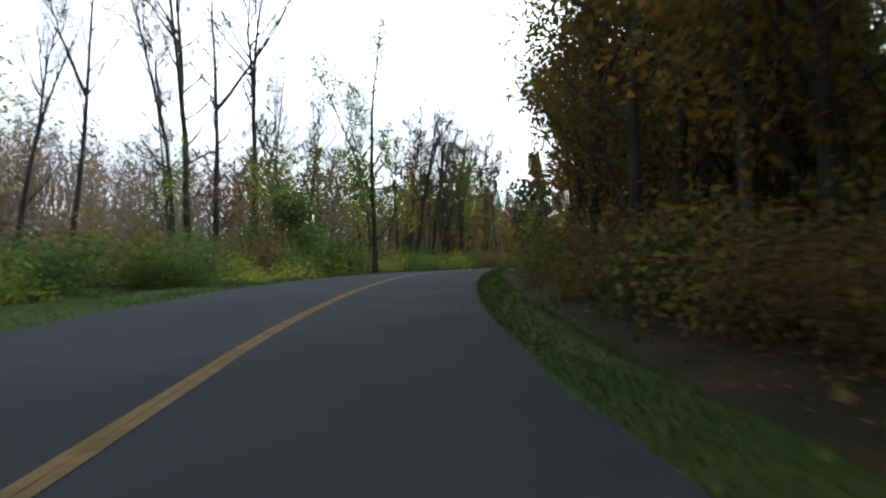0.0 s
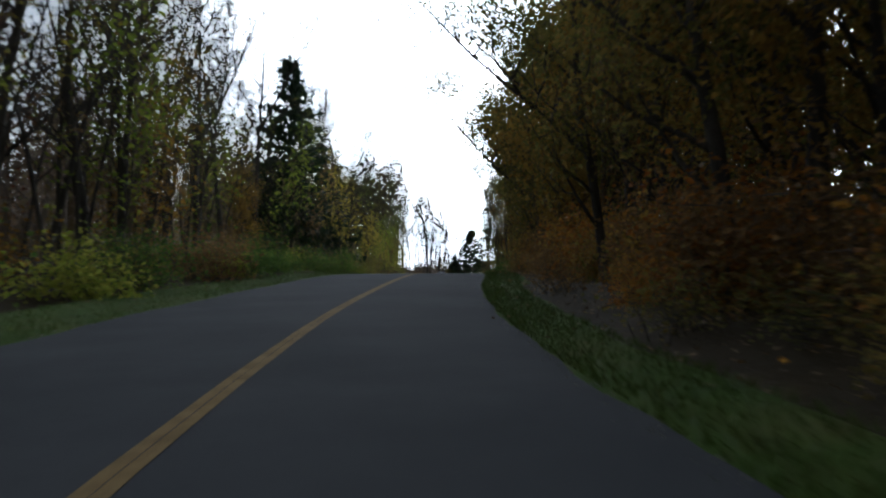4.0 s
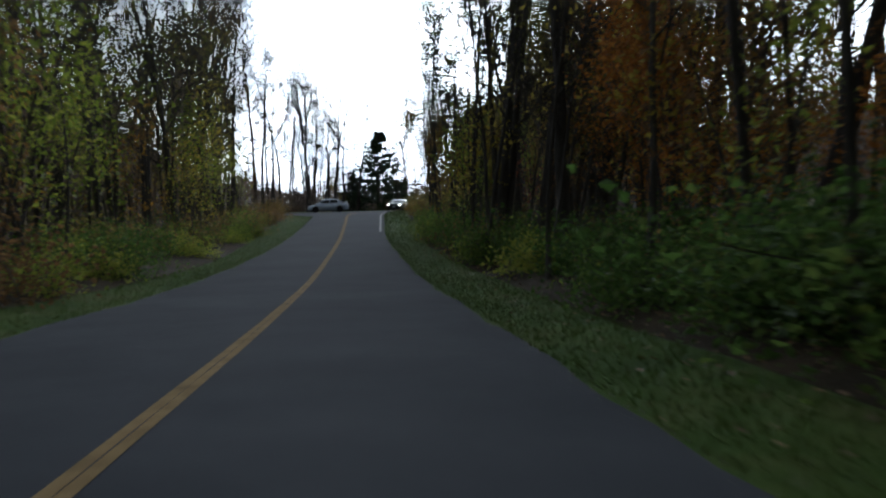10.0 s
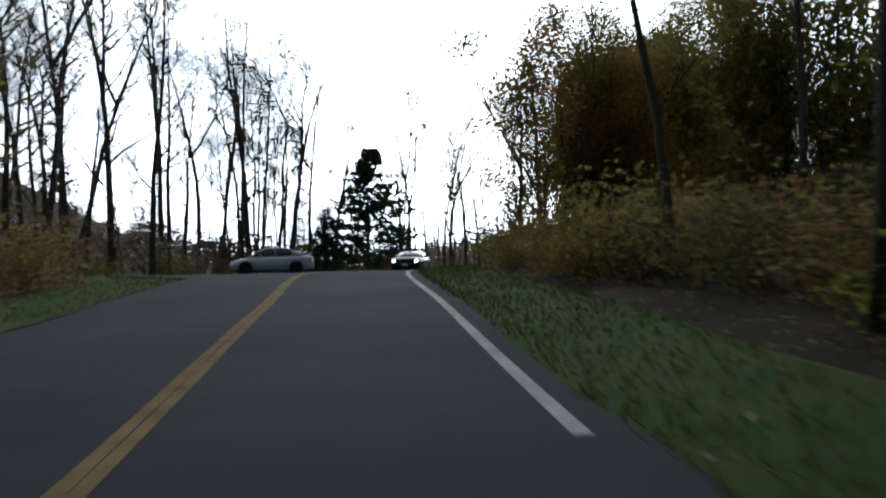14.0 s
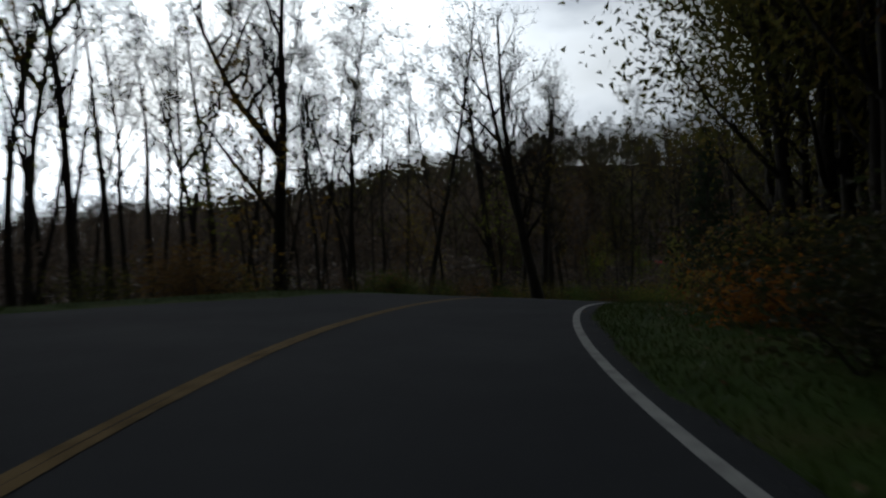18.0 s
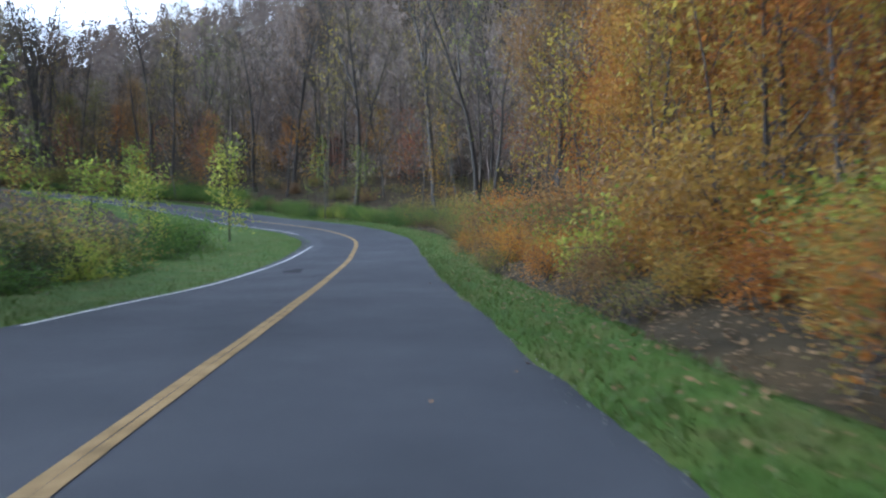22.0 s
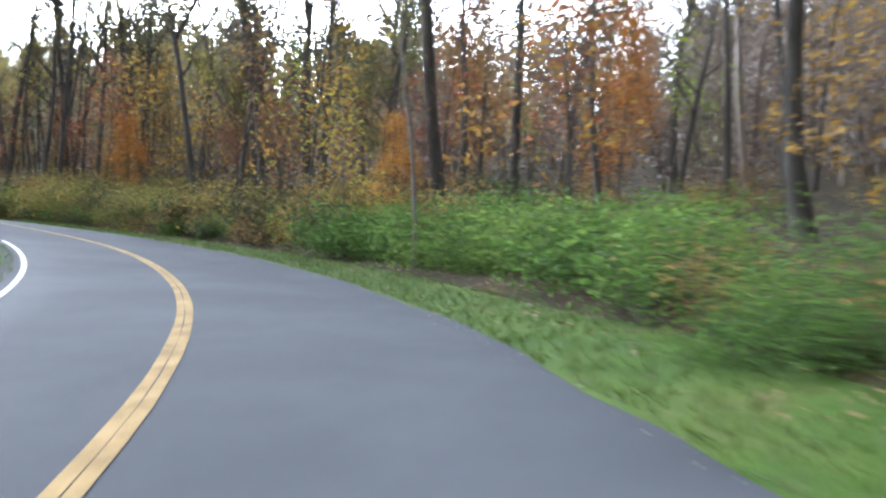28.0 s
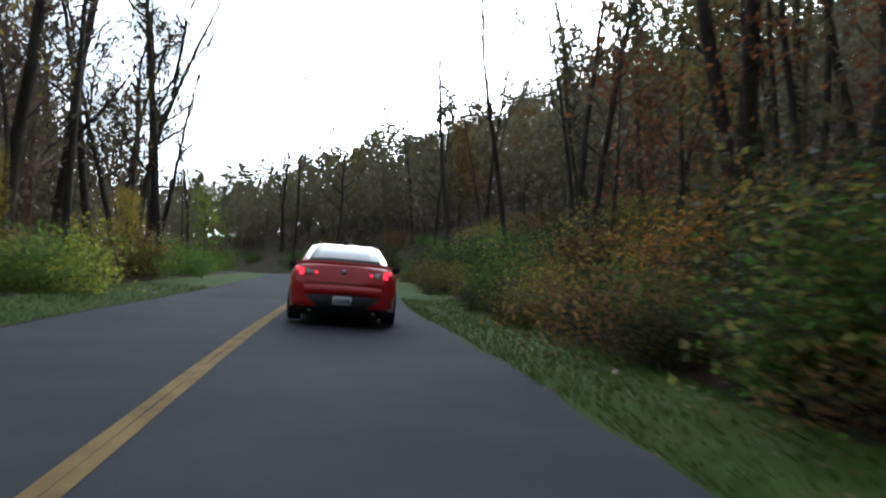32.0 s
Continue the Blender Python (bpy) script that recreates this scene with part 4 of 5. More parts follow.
# low brambles where the grass ends
row(BUSH_D, -1, 4.5, R, 1.9, 3.8, 20, 1.6, lo=.4, hi=.75)
row(BUSH_G, -1, 4.5, R, 2.3, 4.2, 9, 2.0, lo=.5, hi=.95)
for u0, u1, n in ((4.5, 9, 14), (14.6, 21, 18), (20.8, 25.6, 26)):
    row(BUSH_O, u0, u1, R, 2.2, 3.8, n, 1.9, lo=.4, hi=.65)
row(BUSH_B, 20.6, 26, R, 1.6, 4.2, 34, 1.4, lo=.35, hi=.65)
row(BUSH_O, 20.8, 25.6, R, 2.2, 4.0, 34, 1.9, lo=.35, hi=.62)
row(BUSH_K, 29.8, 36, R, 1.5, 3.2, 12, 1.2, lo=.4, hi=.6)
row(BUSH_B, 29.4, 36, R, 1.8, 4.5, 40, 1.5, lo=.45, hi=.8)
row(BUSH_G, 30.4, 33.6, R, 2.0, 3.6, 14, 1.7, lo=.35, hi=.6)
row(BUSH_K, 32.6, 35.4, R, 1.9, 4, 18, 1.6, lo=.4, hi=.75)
row(BUSH_D, 32.4, 35.4, R, 1.9, 4, 12, 1.6, lo=.35, hi=.6)
row(BUSH_B, 21, 26.5, R, 2.2, 5, 16, 1.8, lo=.4, hi=.7)
row(BUSH_B, -1, 9, R, 1.6, 4, 26, 1.4, lo=.4, hi=.7)
row(BUSH_G, 30.5, 36, R, 2.4, 4, 8, 2.0, lo=.4, hi=.7)

row(BUSH_B, 25, 27.2, R, 2.8, 15, 14, 2.4, lo=.45, hi=.85)
row(BUSH_B, 27.2, 29.6, R, 6.5, 16, 10, 5.5, lo=.5, hi=.9)
row(BUSH_B, 25.4, 29.6, R, 2.2, 5, 30, 1.9, lo=.35, hi=.6)
row(BUSH_G, 25.3, 26.8, R, 2.6, 5, 14, 2.2, lo=.5, hi=.9)
row(BUSH_D, 25.2, 26.8, R, 3, 7, 10, 2.6, lo=.5, hi=.9)
row(BUSH_G, 28.2, 29.8, R, 2.2, 4, 12, 1.9, lo=.4, hi=.7)
row(BUSH_D, 25, 29.6, R, 7, 15, 12, 5.5, lo=.5, hi=.8)
row(BUSH_L, 21.4, 25.2, R, 3.4, 5.4, 9, 3.0, lo=.7, hi=1.2)
row(SAPLING, 21.2, 25, R, 4.2, 7, 7, 3.6, lo=.8, hi=1.1, pick=0)
row(GOLD, 21.6, 24.4, R, 5.4, 8, 3, 4.8, lo=.8, hi=1.0, pick=1)
row(BUSH_G, 21.6, 25, R, 3.6, 5.4, 6, 3.2, lo=.7, hi=1.1)
row(BUSH_G, 11, 15.4, L, 2.6, 5, 8, 2.2)
row(BUSH_L, 10, 15.4, L, 2.4, 5, 8, 2.0, lo=.6, hi=1.1)

for u, o, s in ((9.3, 4.4, 1.5), (9.0, 4.8, 1.6), (8.6, 5.0, 1.4), (9.6, 5.2, 1.5)):
    x, y = edge(u, R, o)
    BUSH_O.put(rng, float(x), float(y), s, s, pick=0)
for u, o, s in ((10.0, 3.6, 1.5), (10.4, 3.8, 1.4)):
    x, y = edge(u, R, o)
    BUSH_G.put(rng, float(x), float(y), s, s)

for u, o, s in ((17.6, 5.6, .72), (18.0, 5.4, .75), (18.4, 5.2, .8), (18.9, 5.2, 1.0), (19.4, 5.2, 1.1), (19.2, 9, 1.2)):
    x, y = edge(u, R, o)
    LEAFY.put(rng, float(x), float(y), s, s)

# single plants that stand out
FIR.put(rng, 73.0, 206.5, 1.08, 1.08, stretch=(.9, .92), pick=2)
FIR.put(rng, 69.4, 207.4, .74, .74, stretch=(.85, .9), pick=1)
FIR.put(rng, 88.5, 226.0, .44, .44, pick=1)
for x, y in ((57, 206), (60.5, 203), (63.5, 208), (66.5, 203.5), (69, 209), (81, 206), (62, 214), (79, 211), (62.4, 196.7), (69.8, 209.7)):
    BARE.put(rng, x, y, .95, 1.2)
FIR.put(rng, 12.9, 98.4, .84, .84, stretch=(1.5, 1.52), pick=2)
FIR.put(rng, 12.0, 109.0, .62, .62, pick=0)
FIR.put(rng, 122.6, 191.6, .62, .62, stretch=(2.0, 2.05), pick=1)
BARE.put(rng, 130.7, 188.6, 1.1, 1.1, pick=1)
BARE.put(rng, 128.6, 191.4, 1.0, 1.0, pick=3)
BRIGHT.put(rng, 154.9, 184.9, 1.0, 1.0)
IVY.put(rng, -3.3, 44.2, 1.0, 1.0, lean=.5)
BIG.put(rng, 1.3, 71.4, .8, .8, lean=1)
BIG.put(rng, 102.0, 195.4, 1.0, 1.0)
BIG.put(rng, 108.4, 201.3, .95, .95)
BIG.put(rng, 114.6, 201.0, 1.0, 1.0)
BIG.put(rng, 87.5, 199.3, .95, .95, lean=1)
for x, y, k in ((48.5, 197.0, 1), (51.6, 203.4, 3), (54.8, 199.6, 0), (58.2, 205.6, 1), (61.4, 202.8, 3), (46.4, 190.6, 0), (50.0, 211.0, 1), (56.4, 211.6, 3), (64.6, 210.0, 0)):
    BARE.put(rng, x, y, 1.3, 1.5, pick=k)
for x, y, k in ((53.0, 195.6, 0), (59.6, 198.4, 2), (45.0, 200.0, 1)):
    POLE.put(rng, x, y, 1.1, 1.25, pick=k)
for x, y in ((95.6, 197.9), (98.0, 204.8), (101.0, 214.7), (91.5, 205.5)):
    BARE.put(rng, x, y, 1.0, 1.15)
for x, y in ((68.8, 203.8), (78.2, 208.6), (81.7, 211.3), (84.6, 210.7), (86.4, 210.7), (85.2, 206.6), (90.1, 210.4), (89.0, 220.9), (89.6, 205.7)):
    SNAG.put(rng, x, y, .95, 1.15, lean=1)
for x, y, s in ((165.8, 170.4, 1.0), (168.1, 169.6, .9), (154.0, 164.2, .9), (154.9, 163.7, .8), (152.6, 165.6, .8), (183.8, 180.4, .8)):
    PALE.put(rng, x, y, s, s, lean=.5)
for x, y, s in ((150.4, 179.8, 1.3), (140.0, 184.4, .95), (141.8, 186.4, 1.05)):
    BRIGHT.put(rng, x, y, s, s, lean=1)
for x, y, s, k in ((186.6, 183.4, .7, 0), (168.4, 170.7, .85, 2), (163.0, 167.6, .9, 2)):
    SAPLING.put(rng, x, y, s, s, pick=k)
for x, y in ((160.4, 167.9), (162.0, 168.3), (164.2, 168.9), (166.4, 169.9)):
    BUSH_L.put(rng, x, y, .65, .85)
for x, y, s in ((145.2, 182.8, 1.2), (143.4, 183.4, 1.3), (147.0, 182.4, 1.0), (139.0, 183.8, 1.0)):
    BUSH_G.put(rng, x, y, s, s)
BUSH_L.put(rng, 194.6, 224.9, 1.0, 1.0)
BRIGHT.put(rng, 202.2, 249.6, 1.0, 1.0)

# ------------------------------------------------------------------ far woods
def far_woods(name, label, count, mat, seed, keep, leaves, twigs, low=10, high=14, size=.5):
    tr = random.Random(seed)
    shapes = []
    for k in range(6):
        g = Geo()
        h = tr.uniform(low, high)
        g.tube(bend(Vector((0, 0, -1)), Vector((0, 0, 1)), h * .9, 3, .05, 0.02, tr), [.16, .13, .09, .03], 3)
        for _ in range(twigs):
            z = h * tr.uniform(.3, .95)
            a = tr.uniform(0, 6.28)
            d = Vector((math.cos(a), math.sin(a), tr.uniform(.4, 1.4))).normalized()
            p = Vector((math.cos(a), math.sin(a), 0)) * tr.uniform(0, 1.3) + Vector((0, 0, z))
            q = p + d * tr.uniform(.9, 2.2)
            s = d.cross(Vector((tr.gauss(0, 1), tr.gauss(0, 1), .1))).normalized() * .05
            o = len(g.v)
            g.v += [tuple(p - s), tuple(p + s), tuple(q)]
            g.f.append((o, o + 1, o + 2))
        for _ in range(leaves):
            z = h * tr.uniform(.22, 1.0)
            w = 2.4 * math.sin(math.pi * min(1, (z / h) * .8 + .12))
            a, q = tr.uniform(0, 6.28), tr.random() ** .6
            g.flake(Vector((math.cos(a) * w * q, math.sin(a) * w * q, z)), size, tr)
        shapes.append((np.array(g.v), g.f))
    V, F, n, pts = [], [], 0, []
    while len(pts) < count:
        x, y = tr.uniform(-170, 470), tr.uniform(-20, 500)
        d = np.hypot(FIELD[0] - x, FIELD[1] - y).min()
        if keep(x, y, d):
            pts.append((x, y))
    zs = ground_z([p[0] for p in pts], [p[1] for p in pts])
    for (x, y), z in zip(pts, zs):
        v, f = shapes[tr.randrange(6)]
        a, s = tr.uniform(0, 6.28), tr.uniform(.75, 1.2)
        ca, sa = math.cos(a) * s, math.sin(a) * s
        V.append(np.stack([x + v[:, 0] * ca - v[:, 1] * sa, y + v[:, 0] * sa + v[:, 1] * ca, z + v[:, 2] * s], 1))
        F += [tuple(i + n for i in q) for q in f]
        n += len(v)
    ob = mesh_object(name, np.concatenate(V), F, mat, smooth=False)
    tagged(ob, label, "woods", kind="stuff")


def open_side(x, y):
    """Thin stretch of land behind the pull-off, where the sky shows between the trunks."""
    return 40 < x < 125 and 195 < y < 300


def beside(x, y, side, u0, u1):
    k = int(np.hypot(SX - x, SY - y).argmin())
    return u0 < SU[k] < u1 and side * ((x - SX[k]) * NXR[k] + (y - SY[k]) * NYR[k]) > 0


far_woods("far_woods", "bare brown woods covering the hills", 4600, HAZEL, 99,
          lambda x, y, d: 22 < d < 210 and x > -110 and not (open_side(x, y) and d < 90) and (x > 150 or d > 40) and not (x > 190 and y > 200), 80, 40, size=.36)
far_woods("wooded_ridge", "hazy olive and grey woods on the ridge beyond the road", 1300, MISTY, 96,
          lambda x, y, d: 14 < d < 130 and 190 < x < 330 and 205 < y < 420 and not beside(x, y, -1, 28, 33), 340, 30, 9, 14, size=.36)
far_woods("hillside_thicket", "low brown thicket on the wooded hills", 2200, HAZEL, 98,
          lambda x, y, d: 18 < d < 100 and x > -60, 120, 20, 2.2, 4.0, size=.34)
far_woods("dense_wood", "dense olive-brown autumn wood behind the first trees", 400, LEAF_OLIVE, 97,
          lambda x, y, d: 14 < d < 46 and (beside(x, y, 1, -2, 9.8) or beside(x, y, 1, 18.8, 21)), 560, 30, 12, 17, size=.34)
far_woods("bare_wood", "grey-brown bare wood beside the straight", 270, HAZEL, 95,
          lambda x, y, d: 10 < d < 46 and beside(x, y, -1, 4.5, 16.2), 90, 120, 7.5, 11.5, size=.24)
far_woods("bare_wood", "grey-brown bare wood beyond the last bend", 320, HAZEL, 94,
          lambda x, y, d: 9 < d < 50 and beside(x, y, -1, 32.8, 41), 180, 110, 10, 15, size=.24)
# slope wood in the paled colour that imitates haze
far_woods("brown_wood", "dense brown autumn wood on the slope above the bend, haze put into its pale colour", 210, RUSSET_HAZE, 90,
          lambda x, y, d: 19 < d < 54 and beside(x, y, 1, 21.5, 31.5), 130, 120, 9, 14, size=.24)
far_woods("hill_woods", "hazy brown woods covering the high hill", 1000, HAZEL, 93,
          lambda x, y, d: 45 < d and 215 < x < 400 and 0 < y < 190, 150, 30, 9, 13, size=.42)
far_woods("dense_wood", "dense dark leafy wood inside the bend", 50, LEAF_OLIVE, 92,
          lambda x, y, d: 9.0 < d < 15 and beside(x, y, 1, 17.2, 19.8), 900, 30, 7.5, 9.5, size=.27)

# ------------------------------------------------------------------ cars
RED_PAINT = plain("red_car_paint", (0.62, 0.014, 0.024), 0.3, 0.0, 0.5, 1.0)
SILVER_PAINT = plain("silver_car_paint", (0.55, 0.64, 0.75), 0.3, 0.0, 0.5, 1.0)
BLACK_PAINT = plain("black_car_paint", (0.012, 0.012, 0.014), 0.3, 0.0, 0.4, 0.4)
TRIM = plain("black_plastic_trim", (0.012, 0.012, 0.013), 0.55)
RUBBER = plain("tyre_rubber", (0.014, 0.014, 0.015), 0.85)
ALLOY = plain("alloy_rim", (0.5, 0.5, 0.52), 0.3, 1.0)
DARK_ALLOY = plain("dark_alloy_rim", (0.06, 0.06, 0.065), 0.35, 1.0)
CHROME = plain("chrome", (0.75, 0.75, 0.77), 0.12, 1.0)
TINT = plain("tinted_car_glass", (0.015, 0.018, 0.02), 0.04, 0.0, 0.8)
PLATE = plain("number_plate", (0.62, 0.63, 0.62), 0.45)
PLATE_INK = plain("plate_ink", (0.10, 0.12, 0.18), 0.6)
# nearly no real reflection; the grey-green base paints in reflected sky and trees
SKY_GLASS = plain("glass_with_painted_reflection", (0.11, 0.125, 0.12), 0.3, 0.0, 0.1, 0.0)
PINK_LENS = plain("pale_red_lamp_lens", (0.55, 0.16, 0.18), 0.15, 0.0, 0.8)
BRAKE = glowing("lit_tail_lamp", (1.0, 0.04, 0.07), 3.0)
# clear lens; its bright base colour stands in for reflected surroundings
LENS = plain("clear_lens_painted_reflection", (0.85, 0.72, 0.72), 0.35, 0.0, 0.6)
RED_LENS = plain("red_lamp_lens", (0.22, 0.01, 0.015), 0.12, 0.0, 0.8)
BEAM = glowing("lit_headlamp", (1.0, 0.95, 0.85), 40.0, (0.9, 0.9, 0.9))


def part(name, bm, material, parent, label="", smooth=True):
    me = bpy.data.meshes.new(name)
    bm.to_mesh(me)
    bm.free()
    if smooth:
        me.shade_smooth()
    me.materials.append(material)
    ob = new(name, me)
    ob.parent = parent
    if label:
        ob["label"] = label
    return ob


def loft(sections, closed_ends=True):
    """A skin over rings of equal length; each ring is a list of points."""
    bm = bmesh.new()
    rings = [[bm.verts.new(p) for p in s] for s in sections]
    n = len(rings[0])
    for a, b in zip(rings, rings[1:]):
        for j in range(n):
            bm.faces.new((a[j], a[(j + 1) % n], b[(j + 1) % n], b[j]))
    if closed_ends:
        bm.faces.new(rings[0])
        bm.faces.new(list(reversed(rings[-1])))
    bmesh.ops.recalc_face_normals(bm, faces=bm.faces)
    return bm


def grid_panel(rows, thick=0.012):
    """A curved panel through rows of points, given thickness."""
    bm = bmesh.new()
    vs = [[bm.verts.new(p) for p in r] for r in rows]
    for a, b in zip(vs, vs[1:]):
        for j in range(len(a) - 1):
            bm.faces.new((a[j], a[j + 1], b[j + 1], b[j]))
    bmesh.ops.recalc_face_normals(bm, faces=bm.faces)
    bmesh.ops.solidify(bm, geom=list(bm.faces), thickness=thick)
    return bm


def box(x0, x1, y0, y1, z0, z1, bevel=0.01):
    bm = bmesh.new()
    bmesh.ops.create_cube(bm, size=1.0)
    for v in bm.verts:
        v.co = Vector(((x0 + x1) / 2 + v.co.x * (x1 - x0), (y0 + y1) / 2 + v.co.y * (y1 - y0), (z0 + z1) / 2 + v.co.z * (z1 - z0)))
    if bevel:
        bmesh.ops.bevel(bm, geom=list(bm.edges), offset=bevel, segments=2, affect='EDGES')
    return bm


def lathe(profile, n=28):
    """A turned body about the x axis: profile of (x, radius)."""
    bm = bmesh.new()
    rings = []
    for x, r in profile:
        rings.append([bm.verts.new((x, r * math.cos(2 * math.pi * k / n), r * math.sin(2 * math.pi * k / n))) for k in range(n)])
    for a, b in zip(rings, rings[1:]):
        for j in range(n):
            bm.faces.new((a[j], a[(j + 1) % n], b[(j + 1) % n], b[j]))
    bm.faces.new(rings[0])
    bm.faces.new(list(reversed(rings[-1])))
    bmesh.ops.recalc_face_normals(bm, faces=bm.faces)
    return bm


def wheel(car, x, y, radius, side, rim_mat):
    w = new("wheel")
    w.parent = car
    w.matrix_basis = pose(x, y, radius)
    hw = 0.115
    part("tyre", lathe([(-hw, radius * .68), (-hw, radius * .93), (-hw * .8, radius), (hw * .8, radius), (hw, radius * .93), (hw, radius * .68)]), RUBBER, w)
    rim = part("rim", lathe([(-hw * .9, radius * .3), (-hw * .9, radius * .69), (hw * .7, radius * .69), (hw * .7, radius * .3)]), DARK_ALLOY, w)
    bm = bmesh.new()
    for k in range(5):
        a = 2 * math.pi * k / 5
        t = Vector((0, math.cos(a), math.sin(a)))
        b = Vector((0, -math.sin(a), math.cos(a)))
        s = side * hw
        ring = []
        for r0, wd, dep in ((0.05, .045, 1.02), (radius * .66, .03, .86)):
            ring += [bm.verts.new(Vector((s * dep, 0, 0)) + t * r0 + b * wd), bm.verts.new(Vector((s * dep, 0, 0)) + t * r0 - b * wd),
                     bm.verts.new(Vector((s * dep - side * .04, 0, 0)) + t * r0 - b * wd), bm.verts.new(Vector((s * dep - side * .04, 0, 0)) + t * r0 + b * wd)]
        for j in range(4):
            bm.faces.new((ring[j], ring[(j + 1) % 4], ring[4 + (j + 1) % 4], ring[4 + j]))
        bm.faces.new(ring[:4])
        bm.faces.new(ring[4:])
    bmesh.ops.create_cone(bm, cap_ends=True, segments=16, radius1=.06, radius2=.055, depth=.05, matrix=Matrix.Translation((side * hw * .9, 0, 0)) @ Matrix.Rotation(math.pi / 2, 4, 'Y'))
    bmesh.ops.recalc_face_normals(bm, faces=bm.faces)
    part("spokes", bm, rim_mat, w, smooth=False)


def car(name, label, paint, rim_mat, s):
    """A two-box passenger car; y points ahead, the ground is z = 0. s holds the sizes."""
    root = tagged(new(name), label, "car")
    ln, wd, wb, rad = s["length"] / 2, s["width"] / 2, s["wheelbase"] / 2, s["tyre"]
    yc = s.get("shift", 0.05)
    axles = (yc - wb, yc + wb)
    deck = s["deck"]                                   # (y, top height) along the flank
    ys = sorted(set([-ln, -ln + .04, -ln + .14, -ln + .32, ln - .36, ln - .14, ln - .04, ln]
                    + [a + q * rad * 1.17 for a in axles for q in (-1.02, -1, -.92, -.75, -.5, -.2, .2, .5, .75, .92, 1, 1.02)] + [-.5, -.1, .3, .6]))
    ys = [y for y in ys if -ln <= y <= ln]

    def top(y):
        return float(np.interp(y, [d[0] for d in deck], [d[1] for d in deck]))

    def half(y):
        e = max(0.0, abs(y) - (ln - .7)) / .7
        return wd * (1 - s.get("taper", .17) * e ** 2.2) * (0.985 + 0.015 * math.cos(y * 2))

    sections = []
    for y in ys:
        w, zt = half(y) * (.965 if abs(y) > ln - .001 else 1), top(y)
        k_ = s.get("tumble", 1.0)
        zb = s["sill"] + 0.10 * max(0, (abs(y) - ln + .5) / .5)
        for a in axles:
            q = rad * 1.17
            if abs(y - a) < q:
                zb = max(zb, rad + math.sqrt(q * q - (y - a) ** 2))
        zb = min(zb, zt - .14)
        zm = max(zb + .02, (s["sill"] + zt) * .5 + .05)
        zs = min(max(zm + .02, zt - .16), zt - .02)
        half_ring = [(w * .80, zb), (w * .965, min(zb + .04, zm - .005)), (w, zm), (w * (1 - .015 * k_), zs), (w * (1 - .07 * k_), zt - .03), (w * (1 - .16 * k_), zt + .005), (w * .45, zt + .03), (0, zt + .04)]
        ring = [(x, y, z) for x, z in half_ring] + [(-x, y, z) for x, z in reversed(half_ring[:-1])]
        sections.append(ring)
    part("body", loft(sections), paint, root)
    part("underbody", box(-wd * .86, wd * .86, -ln + .2, ln - .25, s["sill"] - .04, s["sill"] + .1, .03), TRIM, root)

    # cabin: pillars and roof as one shell, panes set a little proud
    g = s["cabin"]                                     # y of rear base, rear roof, front roof, front base; roof height
    yb, yr, yf, yw, zr = g
    hb, hr = wd * s.get("belt", .875), wd * s.get("roof", .70)
    zb_, zw = top(yb) + .03, top(yw) + .03

    def shell(f, edge_w):
        """f: 0 at the rear base to 1 at the front base, along the cabin's outline."""
        pts = [(yb, zb_), ((yb + yr) / 2, (zb_ + zr) / 2 + .022), (yr, zr - .015), ((yr + yf) / 2, zr + .015), (yf, zr - .02), ((yf + yw) / 2, (zr + zw) / 2 + .04), (yw, zw)]
        k = f * (len(pts) - 1)
        i = min(int(k), len(pts) - 2)
        u = k - i
        return (pts[i][0] * (1 - u) + pts[i + 1][0] * u, pts[i][1] * (1 - u) + pts[i + 1][1] * u)

    rows = []
    for k in range(25):
        y, z = shell(k / 24, 0)
        zl = top(y) - .02
        t = (z - zl) / (zr - top(0) + 1e-6)
        wt_ = hb + (hr - hb) * max(0.0, min(1.0, t))
        rows.append([(hb, y, zl), (wt_ + (hb - wt_) * .35, y, zl + (z - zl) * .62), (wt_ + .015, y, zl + (z - zl) * .93), (wt_ * .8, y, z), (0, y, z + .012),
                     (-wt_ * .8, y, z), (-wt_ - .015, y, zl + (z - zl) * .93), (-(wt_ + (hb - wt_) * .35), y, zl + (z - zl) * .62), (-hb, y, zl)])
    part("roof", grid_panel(rows, .02), paint, root)

    def pane(f0, f1, x0, x1, n=6):
        out = []
        for k in range(n + 1):
            f = f0 + (f1 - f0) * k / n
            y, z = shell(f, 0)
            t = (z - top(y)) / (zr - top(0))
            w = (hb + (hr - hb) * max(0, min(1, t)))
            out.append([(w * q, y, z + .016 - .012 * q * q) for q in np.linspace(x0, x1, 7)])
        return grid_panel(out, .006)

    part("rear_window", pane(.02, .32, -.86, .86), s.get("glass", TINT), root, "tinted rear window")
    part("windscreen", pane(.68, .975, -.86, .86), TINT, root, "dark tinted windscreen")
    for sd in (1, -1):
        for n_, (ya, yb2) in enumerate(s["sides"]):
            rows = []
            for k in range(7):
                y = ya + (yb2 - ya) * k / 6
                fs = np.linspace(0, 1, 121)
                prof = [shell(f, 0) for f in fs]
                z = float(np.interp(y, [q[0] for q in prof], [q[1] for q in prof]))
                zl = top(y) - .02
                h0, h1 = zl + .07, zl + (z - zl) * .86
                h1 = max(h1, h0 + .01)
                r = []
                for u in np.linspace(0, 1, 4):
                    zz = h0 + (h1 - h0) * u
                    t = (zz - zl) / max(zr - zl, .05)
                    tz = (z - zl) / (zr - top(0) + 1e-6)
                    wt_ = hb + (hr - hb) * max(0.0, min(1.0, tz))
                    q = (zz - zl) / max(z - zl, .02)
